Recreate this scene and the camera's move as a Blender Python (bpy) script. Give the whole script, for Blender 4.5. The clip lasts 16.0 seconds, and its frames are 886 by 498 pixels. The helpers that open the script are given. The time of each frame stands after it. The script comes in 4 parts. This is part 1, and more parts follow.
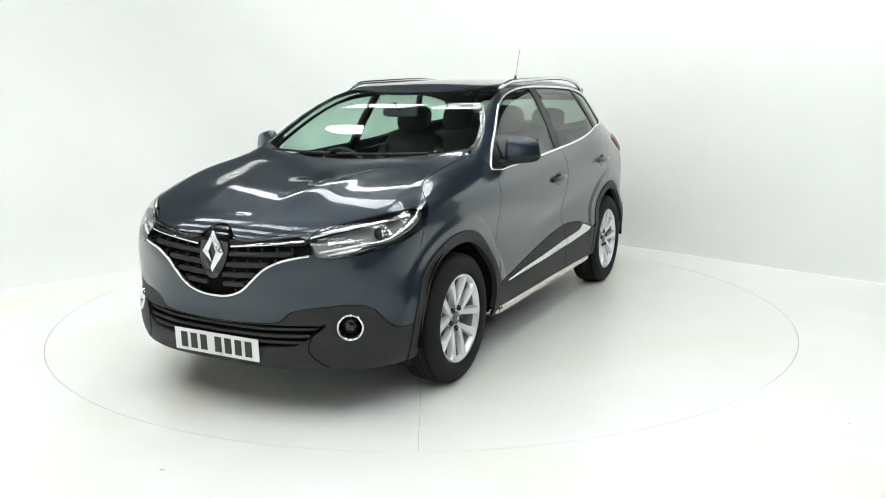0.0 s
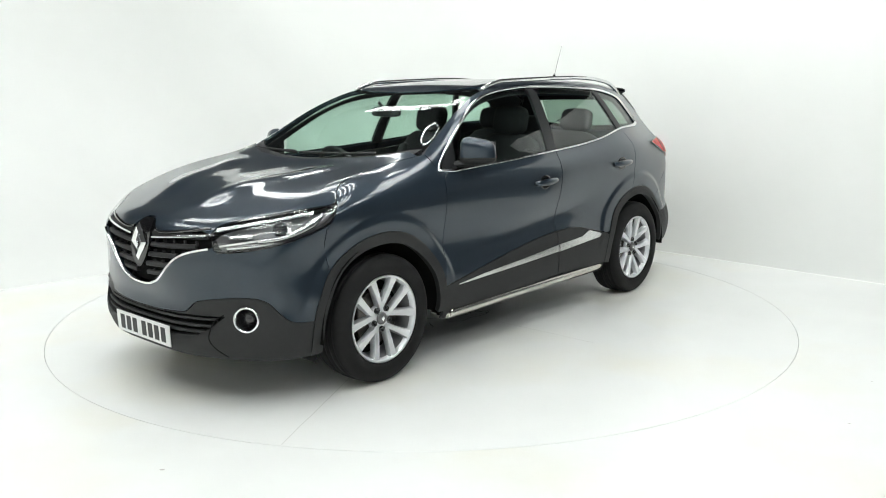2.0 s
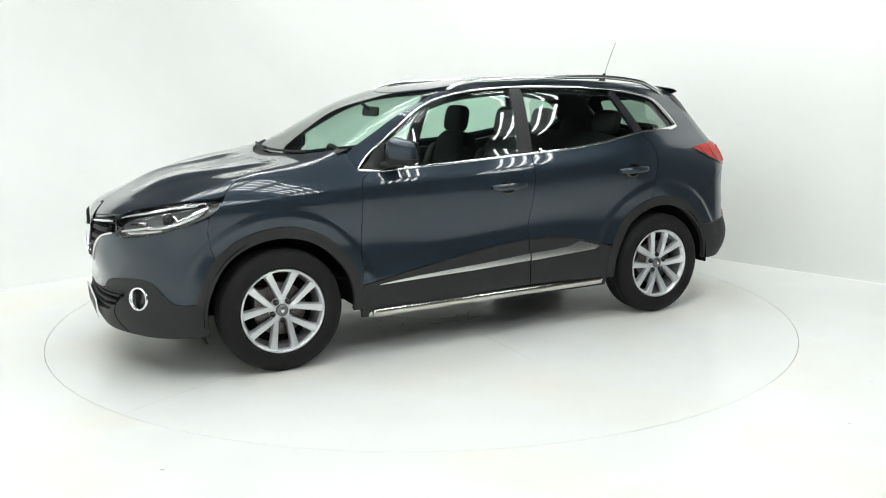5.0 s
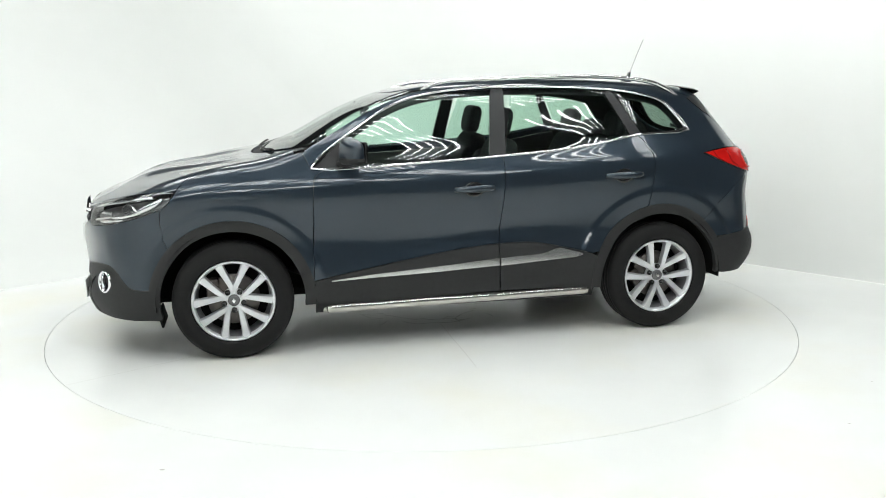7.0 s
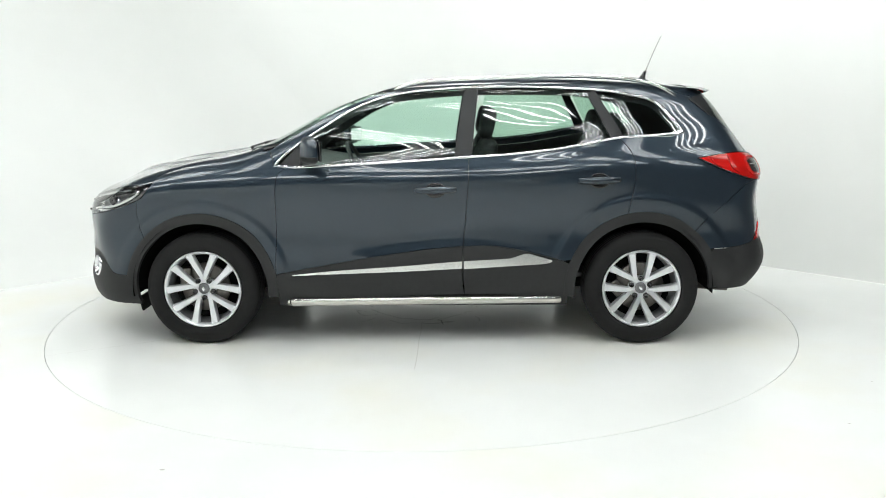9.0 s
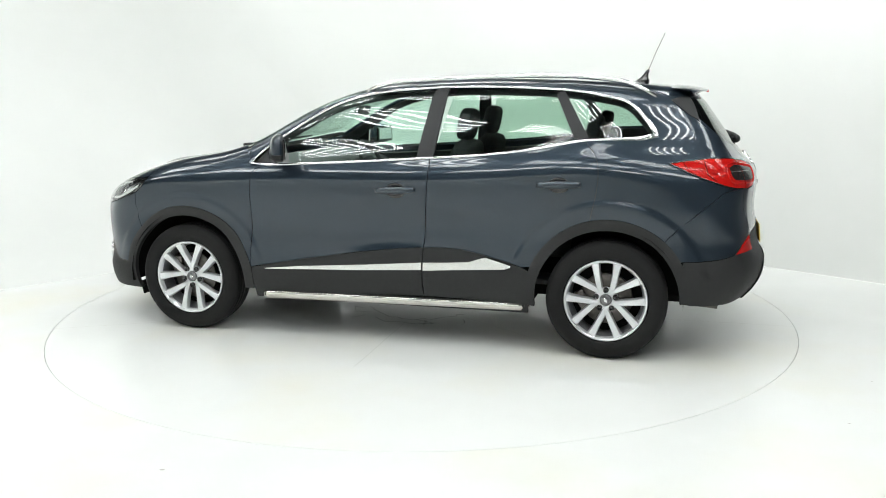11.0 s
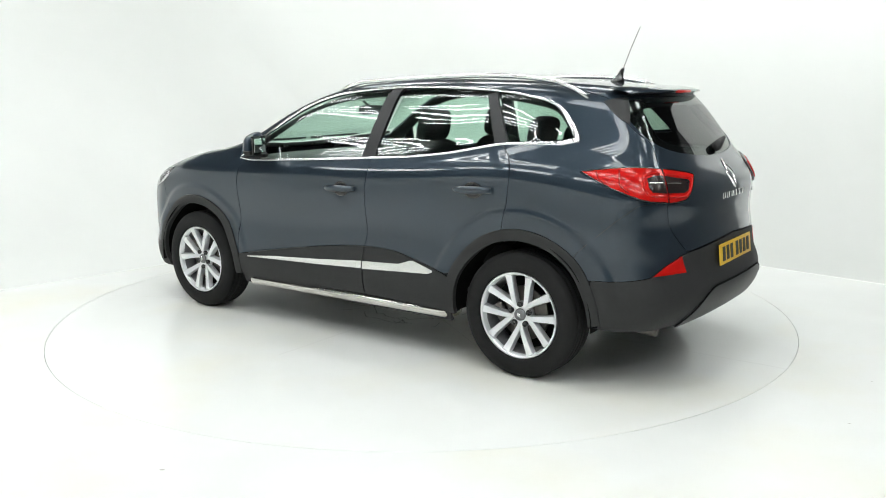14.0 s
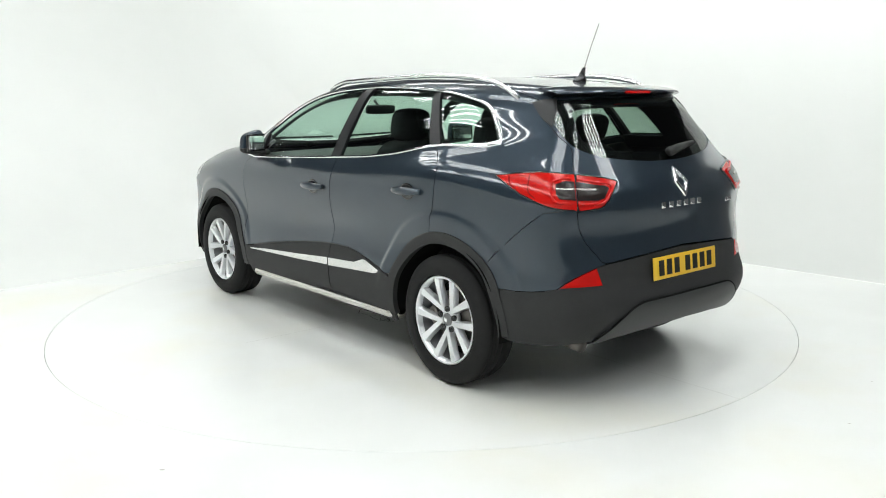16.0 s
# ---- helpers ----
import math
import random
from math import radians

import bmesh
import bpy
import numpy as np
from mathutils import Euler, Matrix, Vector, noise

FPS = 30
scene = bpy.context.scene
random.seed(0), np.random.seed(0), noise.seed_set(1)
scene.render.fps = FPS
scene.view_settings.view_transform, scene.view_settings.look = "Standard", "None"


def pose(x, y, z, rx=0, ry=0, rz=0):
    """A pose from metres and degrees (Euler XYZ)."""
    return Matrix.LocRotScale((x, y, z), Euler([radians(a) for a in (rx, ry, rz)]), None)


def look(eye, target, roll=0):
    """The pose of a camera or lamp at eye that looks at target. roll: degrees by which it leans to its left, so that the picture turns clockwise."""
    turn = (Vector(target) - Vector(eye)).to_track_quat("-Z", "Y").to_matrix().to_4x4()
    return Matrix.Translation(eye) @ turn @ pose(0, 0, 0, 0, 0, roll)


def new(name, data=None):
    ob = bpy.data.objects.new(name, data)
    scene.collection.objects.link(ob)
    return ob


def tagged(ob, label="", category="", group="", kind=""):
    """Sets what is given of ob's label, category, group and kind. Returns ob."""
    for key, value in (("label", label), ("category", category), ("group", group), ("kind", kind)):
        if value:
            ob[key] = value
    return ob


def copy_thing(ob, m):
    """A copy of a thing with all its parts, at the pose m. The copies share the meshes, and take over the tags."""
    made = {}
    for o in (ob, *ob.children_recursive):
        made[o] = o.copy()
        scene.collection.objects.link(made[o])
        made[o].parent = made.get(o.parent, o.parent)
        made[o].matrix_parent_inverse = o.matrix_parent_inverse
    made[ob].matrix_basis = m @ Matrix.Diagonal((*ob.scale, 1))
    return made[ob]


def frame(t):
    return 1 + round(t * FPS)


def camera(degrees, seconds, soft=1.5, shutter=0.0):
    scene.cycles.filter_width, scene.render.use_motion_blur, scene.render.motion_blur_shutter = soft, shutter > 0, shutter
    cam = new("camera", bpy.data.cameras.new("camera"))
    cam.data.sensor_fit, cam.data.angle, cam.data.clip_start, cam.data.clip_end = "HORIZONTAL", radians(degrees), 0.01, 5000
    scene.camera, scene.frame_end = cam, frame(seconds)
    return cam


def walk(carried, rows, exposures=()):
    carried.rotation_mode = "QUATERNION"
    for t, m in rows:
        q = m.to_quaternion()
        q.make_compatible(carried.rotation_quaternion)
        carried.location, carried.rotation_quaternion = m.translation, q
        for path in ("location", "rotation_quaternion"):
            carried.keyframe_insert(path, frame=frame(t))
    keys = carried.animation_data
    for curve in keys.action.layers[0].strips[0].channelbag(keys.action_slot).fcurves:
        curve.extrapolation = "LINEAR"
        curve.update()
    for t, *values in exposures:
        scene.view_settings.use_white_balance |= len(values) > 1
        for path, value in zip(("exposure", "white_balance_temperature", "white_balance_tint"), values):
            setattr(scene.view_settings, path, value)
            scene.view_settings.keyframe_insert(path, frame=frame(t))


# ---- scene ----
cam = camera(55.68, 16.0, soft=1.0)
EYE = Vector((0.0, -5.853, 1.529))
AHEAD = Vector((0.02238, 0.98196, -0.18774))
STILL = look(EYE, EYE + AHEAD, -0.364)
walk(cam, [(0.0, STILL), (16.0, STILL)])

# ---- light: dark hall roof with banks of tubes over a white studio ----
scene.view_settings.exposure = 0.0
world = bpy.data.worlds.new("studio_dark")
scene.world = world
world.use_nodes = True
world.node_tree.nodes["Background"].inputs[0].default_value = (0.9, 0.95, 1.0, 1)
world.node_tree.nodes["Background"].inputs[1].default_value = 0.02
TUBE = 25.5
LAMP_Z = 4.5


# ---- materials ----
def mat(name, base, rough=.5, metal=0.0, coat=0.0, vary=0.0, scale=20.0, bump=0.0, bscale=200.0, **more):
    """A Principled material with colour drift at two scales and fine relief."""
    m = bpy.data.materials.new(name)
    m.use_nodes = True
    nt = m.node_tree
    b = nt.nodes["Principled BSDF"]
    b.inputs["Base Color"].default_value = (*base, 1)
    b.inputs["Roughness"].default_value = rough
    b.inputs["Metallic"].default_value = metal
    b.inputs["Coat Weight"].default_value = coat
    b.inputs["Coat Roughness"].default_value = 0.03
    for k, v in more.items():
        b.inputs[k.replace("_", " ")].default_value = v
    co = nt.nodes.new("ShaderNodeTexCoord")
    if vary:
        n1, n2 = nt.nodes.new("ShaderNodeTexNoise"), nt.nodes.new("ShaderNodeTexNoise")
        n1.inputs["Scale"].default_value, n2.inputs["Scale"].default_value = scale, scale / 9
        n1.inputs["Detail"].default_value = 6
        mx = nt.nodes.new("ShaderNodeMath")
        mx.operation = "ADD"
        rp = nt.nodes.new("ShaderNodeMapRange")
        rp.inputs["From Min"].default_value, rp.inputs["From Max"].default_value = .6, 1.4
        rp.inputs["To Min"].default_value, rp.inputs["To Max"].default_value = 1 - vary, 1 + vary
        hsv = nt.nodes.new("ShaderNodeHueSaturation")
        hsv.inputs["Color"].default_value = (*base, 1)
        for n in (n1, n2):
            nt.links.new(co.outputs["Object"], n.inputs["Vector"])
        nt.links.new(n1.outputs[0], mx.inputs[0])
        nt.links.new(n2.outputs[0], mx.inputs[1])
        nt.links.new(mx.outputs[0], rp.inputs["Value"])
        nt.links.new(rp.outputs[0], hsv.inputs["Value"])
        nt.links.new(hsv.outputs[0], b.inputs["Base Color"])
    if bump:
        n3, bp = nt.nodes.new("ShaderNodeTexNoise"), nt.nodes.new("ShaderNodeBump")
        n3.inputs["Scale"].default_value = bscale
        n3.inputs["Detail"].default_value = 4
        bp.inputs["Strength"].default_value = bump
        bp.inputs["Distance"].default_value = .002
        nt.links.new(co.outputs["Object"], n3.inputs["Vector"])
        nt.links.new(n3.outputs[0], bp.inputs["Height"])
        nt.links.new(bp.outputs[0], b.inputs["Normal"])
    return m


PAINT = mat("paint_blue_grey", (.026, .039, .054), .28, .50, 1.0, .04, 60, Specular_IOR_Level=.15)
BLACK = mat("black_textured_plastic", (.022, .0225, .023), .58, 0, 0, .12, 40, .25, 900, Specular_IOR_Level=.32)
GLOSS = mat("gloss_black", (.008, .008, .009), .12, 0, .5)
PILLAR = mat("pillar_film", (.014, .015, .016), .38, 0, 0, Specular_IOR_Level=.35)
DARK = mat("dark_void", (.006, .006, .006), .9, 0, 0, Specular_IOR_Level=.1)
CHROME = mat("chrome", (.82, .83, .84), .08, 1.0)
SATIN = mat("satin_trim", (.78, .79, .79), .22, 1.0)
BRIGHT = mat("bright_trim", (.80, .80, .79), .24, 1.0)
STEEL = mat("stainless_tube", (.62, .60, .56), .17, 1.0, 0, .06, 30)
ALLOY = mat("alloy_silver", (.74, .75, .77), .34, .75, .3, .03, 40)
RUBBER = mat("tyre_rubber", (.012, .012, .012), .75, 0, 0, .15, 30, .2, 300, Specular_IOR_Level=.22)
IRON = mat("brake_iron", (.14, .13, .12), .45, 1.0, 0, .2, 40)
RED = mat("red_lens", (.50, .008, .006), .12, 0, .12, .12, 25, Specular_IOR_Level=.3)
REDDARK = mat("red_lens_deep", (.20, .004, .003), .25, 0, 0, Specular_IOR_Level=.2)
SMOKE = mat("smoked_lens", (.022, .016, .016), .16, 0, 0, .2, 60, Specular_IOR_Level=.3)
SILVER = mat("lamp_reflector", (.80, .80, .80), .15, 1.0)
WHITEPL = mat("plate_white", (.80, .80, .78), .35)
YELLOWPL = mat("plate_yellow", (.80, .50, .04), .35)
INK = mat("plate_ink", (.010, .010, .010), .4)
CLOTH = mat("seat_cloth", (.020, .020, .022), .85, 0, 0, .2, 80, .4, 700)
SKID = mat("skid_grey", (.026, .027, .028), .45, 0, 0, .1, 30, .1, 500)
DASH = mat("dash_vinyl", (.030, .031, .033), .6, 0, 0, .1, 50, .3, 600)
TRIM = mat("grey_cabin_plastic", (.085, .087, .085), .55, 0, 0, .1, 50, .3, 600)
LINER = mat("roof_lining", (.22, .22, .21), .9)
LAMPBACK = mat("lamp_housing", (.17, .17, .175), .28, .6)
# rim silver toned down: the shade behind the spokes is in this colour
BARREL = mat("barrel_alloy_shaded", (.30, .30, .31), .5, .6, 0, .1, 40)


def glass(name, tint, rough=0.0):
    """Thin tinted pane: straight see-through with a real surface gloss."""
    m = bpy.data.materials.new(name)
    m.use_nodes = True
    nt = m.node_tree
    nt.nodes.clear()
    o, mx = nt.nodes.new("ShaderNodeOutputMaterial"), nt.nodes.new("ShaderNodeMixShader")
    t, g, f = nt.nodes.new("ShaderNodeBsdfTransparent"), nt.nodes.new("ShaderNodeBsdfGlossy"), nt.nodes.new("ShaderNodeLayerWeight")
    t.inputs[0].default_value = (*tint, 1)
    g.inputs["Roughness"].default_value = rough
    f.inputs["Blend"].default_value = .5
    pw, ad = nt.nodes.new("ShaderNodeMath"), nt.nodes.new("ShaderNodeMath")
    pw.operation, ad.operation = "POWER", "MULTIPLY_ADD"
    pw.inputs[1].default_value = 4.5
    ad.inputs[1].default_value, ad.inputs[2].default_value = .92, .07
    nt.links.new(f.outputs["Facing"], pw.inputs[0])
    nt.links.new(pw.outputs[0], ad.inputs[0])
    nt.links.new(ad.outputs[0], mx.inputs[0])
    nt.links.new(t.outputs[0], mx.inputs[1])
    nt.links.new(g.outputs[0], mx.inputs[2])
    nt.links.new(mx.outputs[0], o.inputs[0])
    return m


GLASS = glass("green_glass", (.75, .91, .83))
PRIVACY = glass("tinted_glass", (.64, .80, .71))
REARGLASS = glass("rear_glass", (.36, .43, .39))
CLEAR = glass("clear_lens", (.95, .96, .96))


def glow(name, colour, power):
    m = bpy.data.materials.new(name)
    m.use_nodes = True
    b = m.node_tree.nodes["Principled BSDF"]
    b.inputs["Base Color"].default_value = (.8, .8, .8, 1)
    b.inputs["Emission Color"].default_value = (*colour, 1)
    b.inputs["Emission Strength"].default_value = power
    return m


LAMP = glow("tube_light", (.965, 1.0, .985), TUBE)


# ---- mesh helpers ----
def mesh_of(name, verts, faces, material, smooth=True):
    me = bpy.data.meshes.new(name)
    me.from_pydata([tuple(map(float, v)) for v in verts], [], faces)
    me.materials.append(material)
    if smooth:
        me.polygons.foreach_set("use_smooth", [True] * len(me.polygons))
    me.update()
    return me


def put(name, me, parent=None, label=""):
    ob = new(name, me)
    ob.parent = parent
    return tagged(ob, label)


def part(name, bm, material, parent=None, label="", smooth=True):
    me = bpy.data.meshes.new(name)
    bm.normal_update()
    bm.to_mesh(me)
    bm.free()
    me.materials.append(material)
    if smooth:
        me.polygons.foreach_set("use_smooth", [True] * len(me.polygons))
        me.set_sharp_from_angle(angle=radians(38))
    return put(name, me, parent, label)


def box(bm, c, s, m=None, bev=0.0):
    r = bmesh.ops.create_cube(bm, size=1)["verts"]
    bmesh.ops.scale(bm, vec=s, verts=r)
    if bev:
        e = list({e for v in r for e in v.link_edges})
        r = list({v for f in bmesh.ops.bevel(bm, geom=e, offset=bev, segments=3, profile=.5, affect="EDGES")["faces"] for v in f.verts} | {v for v in r if v.is_valid})
    if m is not None:
        bmesh.ops.transform(bm, matrix=m, verts=r)
    bmesh.ops.translate(bm, vec=c, verts=r)
    return r


def tube(pts, r, seg=12, caps=True):
    """A round bar along the points: vertices and faces."""
    pts = [Vector(p) for p in pts]
    V, F, n = [], [], len(pts)
    side = None
    for i, p in enumerate(pts):
        t = (pts[min(i + 1, n - 1)] - pts[max(i - 1, 0)]).normalized()
        if side is None:
            side = t.orthogonal().normalized()
        side = (side - t * side.dot(t)).normalized()
        up = t.cross(side)
        rr = r[i] if isinstance(r, (list, tuple)) else r
        V += [p + (side * math.cos(a) + up * math.sin(a)) * rr for a in (2 * math.pi * k / seg for k in range(seg))]
    for i in range(n - 1):
        F += [(i * seg + k, i * seg + (k + 1) % seg, (i + 1) * seg + (k + 1) % seg, (i + 1) * seg + k) for k in range(seg)]
    if caps:
        F += [tuple(range(seg))[::-1], tuple((n - 1) * seg + k for k in range(seg))]
    return V, F


def lathe(profile, seg=64, axis="y"):
    """Turns (radius, along) points about an axis."""
    V, F, n = [], [], len(profile)
    for k in range(seg):
        a = 2 * math.pi * k / seg
        for r, h in profile:
            V.append((r * math.cos(a), h, r * math.sin(a)) if axis == "y" else (r * math.cos(a), r * math.sin(a), h))
    for k in range(seg):
        j = (k + 1) % seg
        F += [(k * n + i, k * n + i + 1, j * n + i + 1, j * n + i) for i in range(n - 1)]
    return V, F if axis == "y" else [f[::-1] for f in F]


# ---- the body's form ----
def spline(keys):
    """Natural cubic through (x, y) keys, held straight past the ends."""
    k = np.array(sorted(keys), float)
    x, y = k[:, 0], k[:, 1]
    n, h = len(x), np.diff(x)
    A, b = np.eye(n), np.zeros(n)
    for i in range(1, n - 1):
        A[i, i - 1], A[i, i], A[i, i + 1] = h[i - 1], 2 * (h[i - 1] + h[i]), h[i]
        b[i] = 6 * ((y[i + 1] - y[i]) / h[i] - (y[i] - y[i - 1]) / h[i - 1])
    m = np.linalg.solve(A, b)

    def f(q):
        q = np.asarray(q, float)
        c = np.clip(q, x[0], x[-1])
        i = np.clip(np.searchsorted(x, c) - 1, 0, n - 2)
        a, d, g = x[i + 1] - c, c - x[i], h[i]
        v = (m[i] * a ** 3 + m[i + 1] * d ** 3) / (6 * g) + (y[i] / g - m[i] * g / 6) * a + (y[i + 1] / g - m[i + 1] * g / 6) * d
        s0 = (y[1] - y[0]) / h[0] - h[0] * (2 * m[0] + m[1]) / 6
        s1 = (y[-1] - y[-2]) / h[-1] + h[-1] * (m[-2] + 2 * m[-1]) / 6
        return v + np.where(q < x[0], (q - x[0]) * s0, 0) + np.where(q > x[-1], (q - x[-1]) * s1, 0)
    return f


def smax(a, b, k):
    h = np.maximum(k - np.abs(a - b), 0) / k
    return np.maximum(a, b) + h * h * k / 4


def step(a, b, v):
    t = np.clip((v - a) / (b - a), 0, 1)
    return t * t * t * (t * (6 * t - 15) + 10)


def hump(v, c, w):
    return np.exp(-((v - c) / w) ** 2)


HUB_F, HUB_R, HUB_Z = 1.323, -1.323, 0.343
# half width of the flank over height, belt height and centre profiles over length
FLANK = spline([(0.16, .80), (.25, .852), (.33, .882), (.44, .893), (.54, .886), (.66, .864), (.79, .874), (.92, .890), (1.0, .886), (1.06, .866), (1.12, .832),
                (1.25, .772), (1.36, .715), (1.45, .664), (1.53, .610), (1.62, .54)])
BELT = spline([(2.2, .98), (1.6, 1.02), (.865, 1.086), (-.29, 1.129), (-.75, 1.165), (-1.157, 1.215), (-1.6, 1.235), (-2.1, 1.22)])
TOP = spline([(2.35, .83), (2.2, .895), (2.05, .932), (1.8, 1.033), (1.5, 1.077), (1.3, 1.106), (1.16, 1.140), (1.04, 1.185), (.86, 1.272), (.74, 1.337), (.585, 1.415), (.4, 1.480), (.2, 1.535), (.0, 1.568), (-.3, 1.590),
              (-.6, 1.597), (-.9, 1.594), (-1.2, 1.580), (-1.5, 1.557), (-1.85, 1.515), (-2.0, 1.49)])
CROWN = spline([(2.1, .11), (1.8, .125), (1.5, .012), (1.2, .005), (.9, .085), (.6, .080), (.3, .015), (-.1, .045), (-.5, .055), (-2, .055)])
NOSE = spline([(.15, 2.10), (.22, 2.165), (.30, 2.205), (.40, 2.212), (.48, 2.195), (.57, 2.198), (.68, 2.207), (.78, 2.192), (.87, 2.168), (.95, 2.13), (1.1, 2.0)])
TAIL = spline([(.2, -2.02), (.30, -2.10), (.40, -2.185), (.48, -2.214), (.54, -2.208), (.60, -2.184), (.66, -2.170), (.74, -2.163), (.80, -2.153), (.87, -2.149), (.95, -2.155), (1.04, -2.143), (1.10, -2.105),
               (1.15, -2.060), (1.20, -2.019), (1.26, -1.975), (1.32, -1.932), (1.38, -1.889), (1.44, -1.847), (1.52, -1.790), (1.6, -1.733)])
PLAN = spline([(2.25, .12), (2.0, .07), (1.8, .044), (1.6, .024), (1.4, .008), (1.1, 0), (-.9, 0), (-1.3, .004), (-1.6, .022), (-1.8, .045), (-2.0, .085), (-2.2, .15)])


def flank(x, z):
    """Half width of the body's side."""
    lift = (BELT(x) - 1.125) * step(.62, 1.1, z)
    y = FLANK(z - lift * .8) - PLAN(x)
    # the shoulders narrow behind the rear doors, the arches stand proud, the doors are hollowed low down
    y = y - .20 * step(-.8, -2.2, x) * step(.7, 1.6, z)
    for hub in (HUB_F, HUB_R):
        r = np.sqrt((x - hub) ** 2 + (z - HUB_Z) ** 2)
        y = y + (.011 if hub > 0 else .012) * (1 - step(.512, .566, r - (0 if hub > 0 else .025))) * step(.35, .62, z)
    y = y - .014 * hump(x, -.05, .62) * hump(z + .15 * x, .665, .085)
    return y


def top(x, y):
    z = TOP(x) - CROWN(np.clip(x, -2, 2.1)) * y * y - .10 * np.maximum(np.abs(y) - .62, 0) ** 2
    # two ridges run up the bonnet and a hollow lies between them
    ridge = .16 + .36 * (2.1 - x) / 1.1
    on = step(2.12, 1.75, x) * step(1.15, 1.4, x)
    return z + on * (.014 * hump(np.abs(y), ridge, .085) - .006 * hump(y, 0, .12))


def nose(y, z):
    a = np.abs(y)
    return NOSE(z) - .57 * a ** 3.2 - .02 * a * a - .02 * hump(z, .66, .09) * hump(a, .52, .18)


def tail(y, z):
    a = np.abs(y)
    return TAIL(z) + .14 * a ** 2 + .26 * a ** 4


def form(p):
    """Below zero inside the body."""
    x, y, z = p[..., 0], p[..., 1], p[..., 2]
    side = np.abs(y) - flank(x, z)
    up = z - top(x, y)
    f = smax(side, up, .11)
    f = smax(f, (x - nose(y, z)) * .9, .10)
    f = smax(f, (tail(y, z) - x) * .85, .09)
    return f


def slope(p, h=.0015):
    g = np.stack([form(p + h * e) - form(p - h * e) for e in np.eye(3)], -1)
    return g / np.linalg.norm(g, axis=-1, keepdims=True)


def cast(o, d, far=2.2, n=90):
    """First meeting of the rays with the body."""
    o, d = np.atleast_2d(np.asarray(o, float)), np.atleast_2d(np.asarray(d, float))
    d = np.broadcast_to(d / np.linalg.norm(d, axis=-1, keepdims=True), o.shape)
    s = np.linspace(0, far, n)
    v = form(o[:, None] + s[None, :, None] * d[:, None])
    inside = v < 0
    k = np.where(inside.any(1), inside.argmax(1), np.abs(v).argmin(1))
    a, b = s[np.maximum(k - 1, 0)], s[k]
    for _ in range(26):
        m = (a + b) / 2
        w = form(o + m[:, None] * d) < 0
        a, b = np.where(w, a, m), np.where(w, m, b)
    return o + ((a + b) / 2)[:, None] * d


# ---- panels cut from the form ----
def on_side(pts):
    p = np.array([(x, 1.15, z) for x, z in pts])
    return cast(p, (0, -1, 0), 1.1, 80)


def on_top(pts):
    p = np.array([(x, y, 2.0) for x, y in pts])
    return cast(p, (0, 0, -1), 1.5, 100)


def on_nose(pts):
    p = np.array([(2.5, y, z) for y, z in pts])
    return cast(p, (-1, 0, 0), 1.2, 80)


def on_tail(pts):
    p = np.array([(-2.5, y, z) for y, z in pts])
    return cast(p, (1, 0, 0), 1.2, 80)


def bend(pts, n=6, closed=False):
    """A smooth curve through the points."""
    p = [np.array(q, float) for q in pts]
    m, out = len(p), []
    for i in range(m if closed else m - 1):
        if closed:
            a, b, c, d = p[i - 1], p[i], p[(i + 1) % m], p[(i + 2) % m]
        else:
            b, c = p[i], p[i + 1]
            a = p[i - 1] if i else 2 * b - c
            d = p[i + 2] if i + 2 < m else 2 * c - b
        for k in range(n):
            t = k / n
            out.append(.5 * (2 * b + (c - a) * t + (2 * a - 5 * b + 4 * c - d) * t * t + (3 * b - a - 3 * c + d) * t ** 3))
    return out if closed else out + [p[-1]]


def arc(hub, r, a0, a1, n=28):
    return [(hub + r * math.cos(radians(a)), HUB_Z + r * math.sin(radians(a))) for a in np.linspace(a0, a1, n)]


class Along:
    """Looks at the form along one direction."""
    def __init__(self, d):
        self.d = np.array(d, float) / np.linalg.norm(d)
        up = np.array((0, 0, 1.0)) if abs(self.d[2]) < .9 else np.array((1.0, 0, 0))
        self.a = np.cross(up, self.d)
        self.a /= np.linalg.norm(self.a)
        self.b = np.cross(self.d, self.a)

    def flat(self, p):
        return np.stack([p @ self.a, p @ self.b], -1)

    def meet(self, q, near):
        o = q[:, :1] * self.a + q[:, 1:] * self.b + (near + .35) * self.d
        return cast(o, -self.d, 1.5, 110)


class Round:
    """Looks at the form from all round an upright axis."""
    def __init__(self, cx, s):
        self.cx, self.s, self.d = cx, s, None

    def flat(self, p):
        return np.stack([np.arctan2(p[:, 1], self.s * (p[:, 0] - self.cx)) * self.s, p[:, 2]], -1)

    def meet(self, q, near):
        f = q[:, 0] * self.s
        d = np.stack([self.s * np.cos(f), np.sin(f), 0 * f], -1)
        o = np.stack([self.cx + 0 * f, 0 * f, q[:, 1]], -1) + 1.75 * d
        return cast(o, -d, 1.6, 110)


def inside(poly, q):
    x, y = q[:, 0], q[:, 1]
    r = np.zeros(len(q), bool)
    a, b = poly, np.roll(poly, -1, 0)
    for (x0, y0), (x1, y1) in zip(a, b):
        if y0 != y1:
            r ^= ((y0 > y) != (y1 > y)) & (x < (x1 - x0) * (y - y0) / (y1 - y0) + x0)
    return r


def dense(poly, res):
    out = []
    for a, b in zip(poly, np.roll(poly, -1, 0)):
        n = max(1, int(np.ceil(np.linalg.norm(b - a) / res)))
        out += [a + (b - a) * k / n for k in range(n)]
    keep = [out[0]]
    for p in out[1:]:
        if np.linalg.norm(p - keep[-1]) > res * .15:
            keep.append(p)
    return np.array(keep)


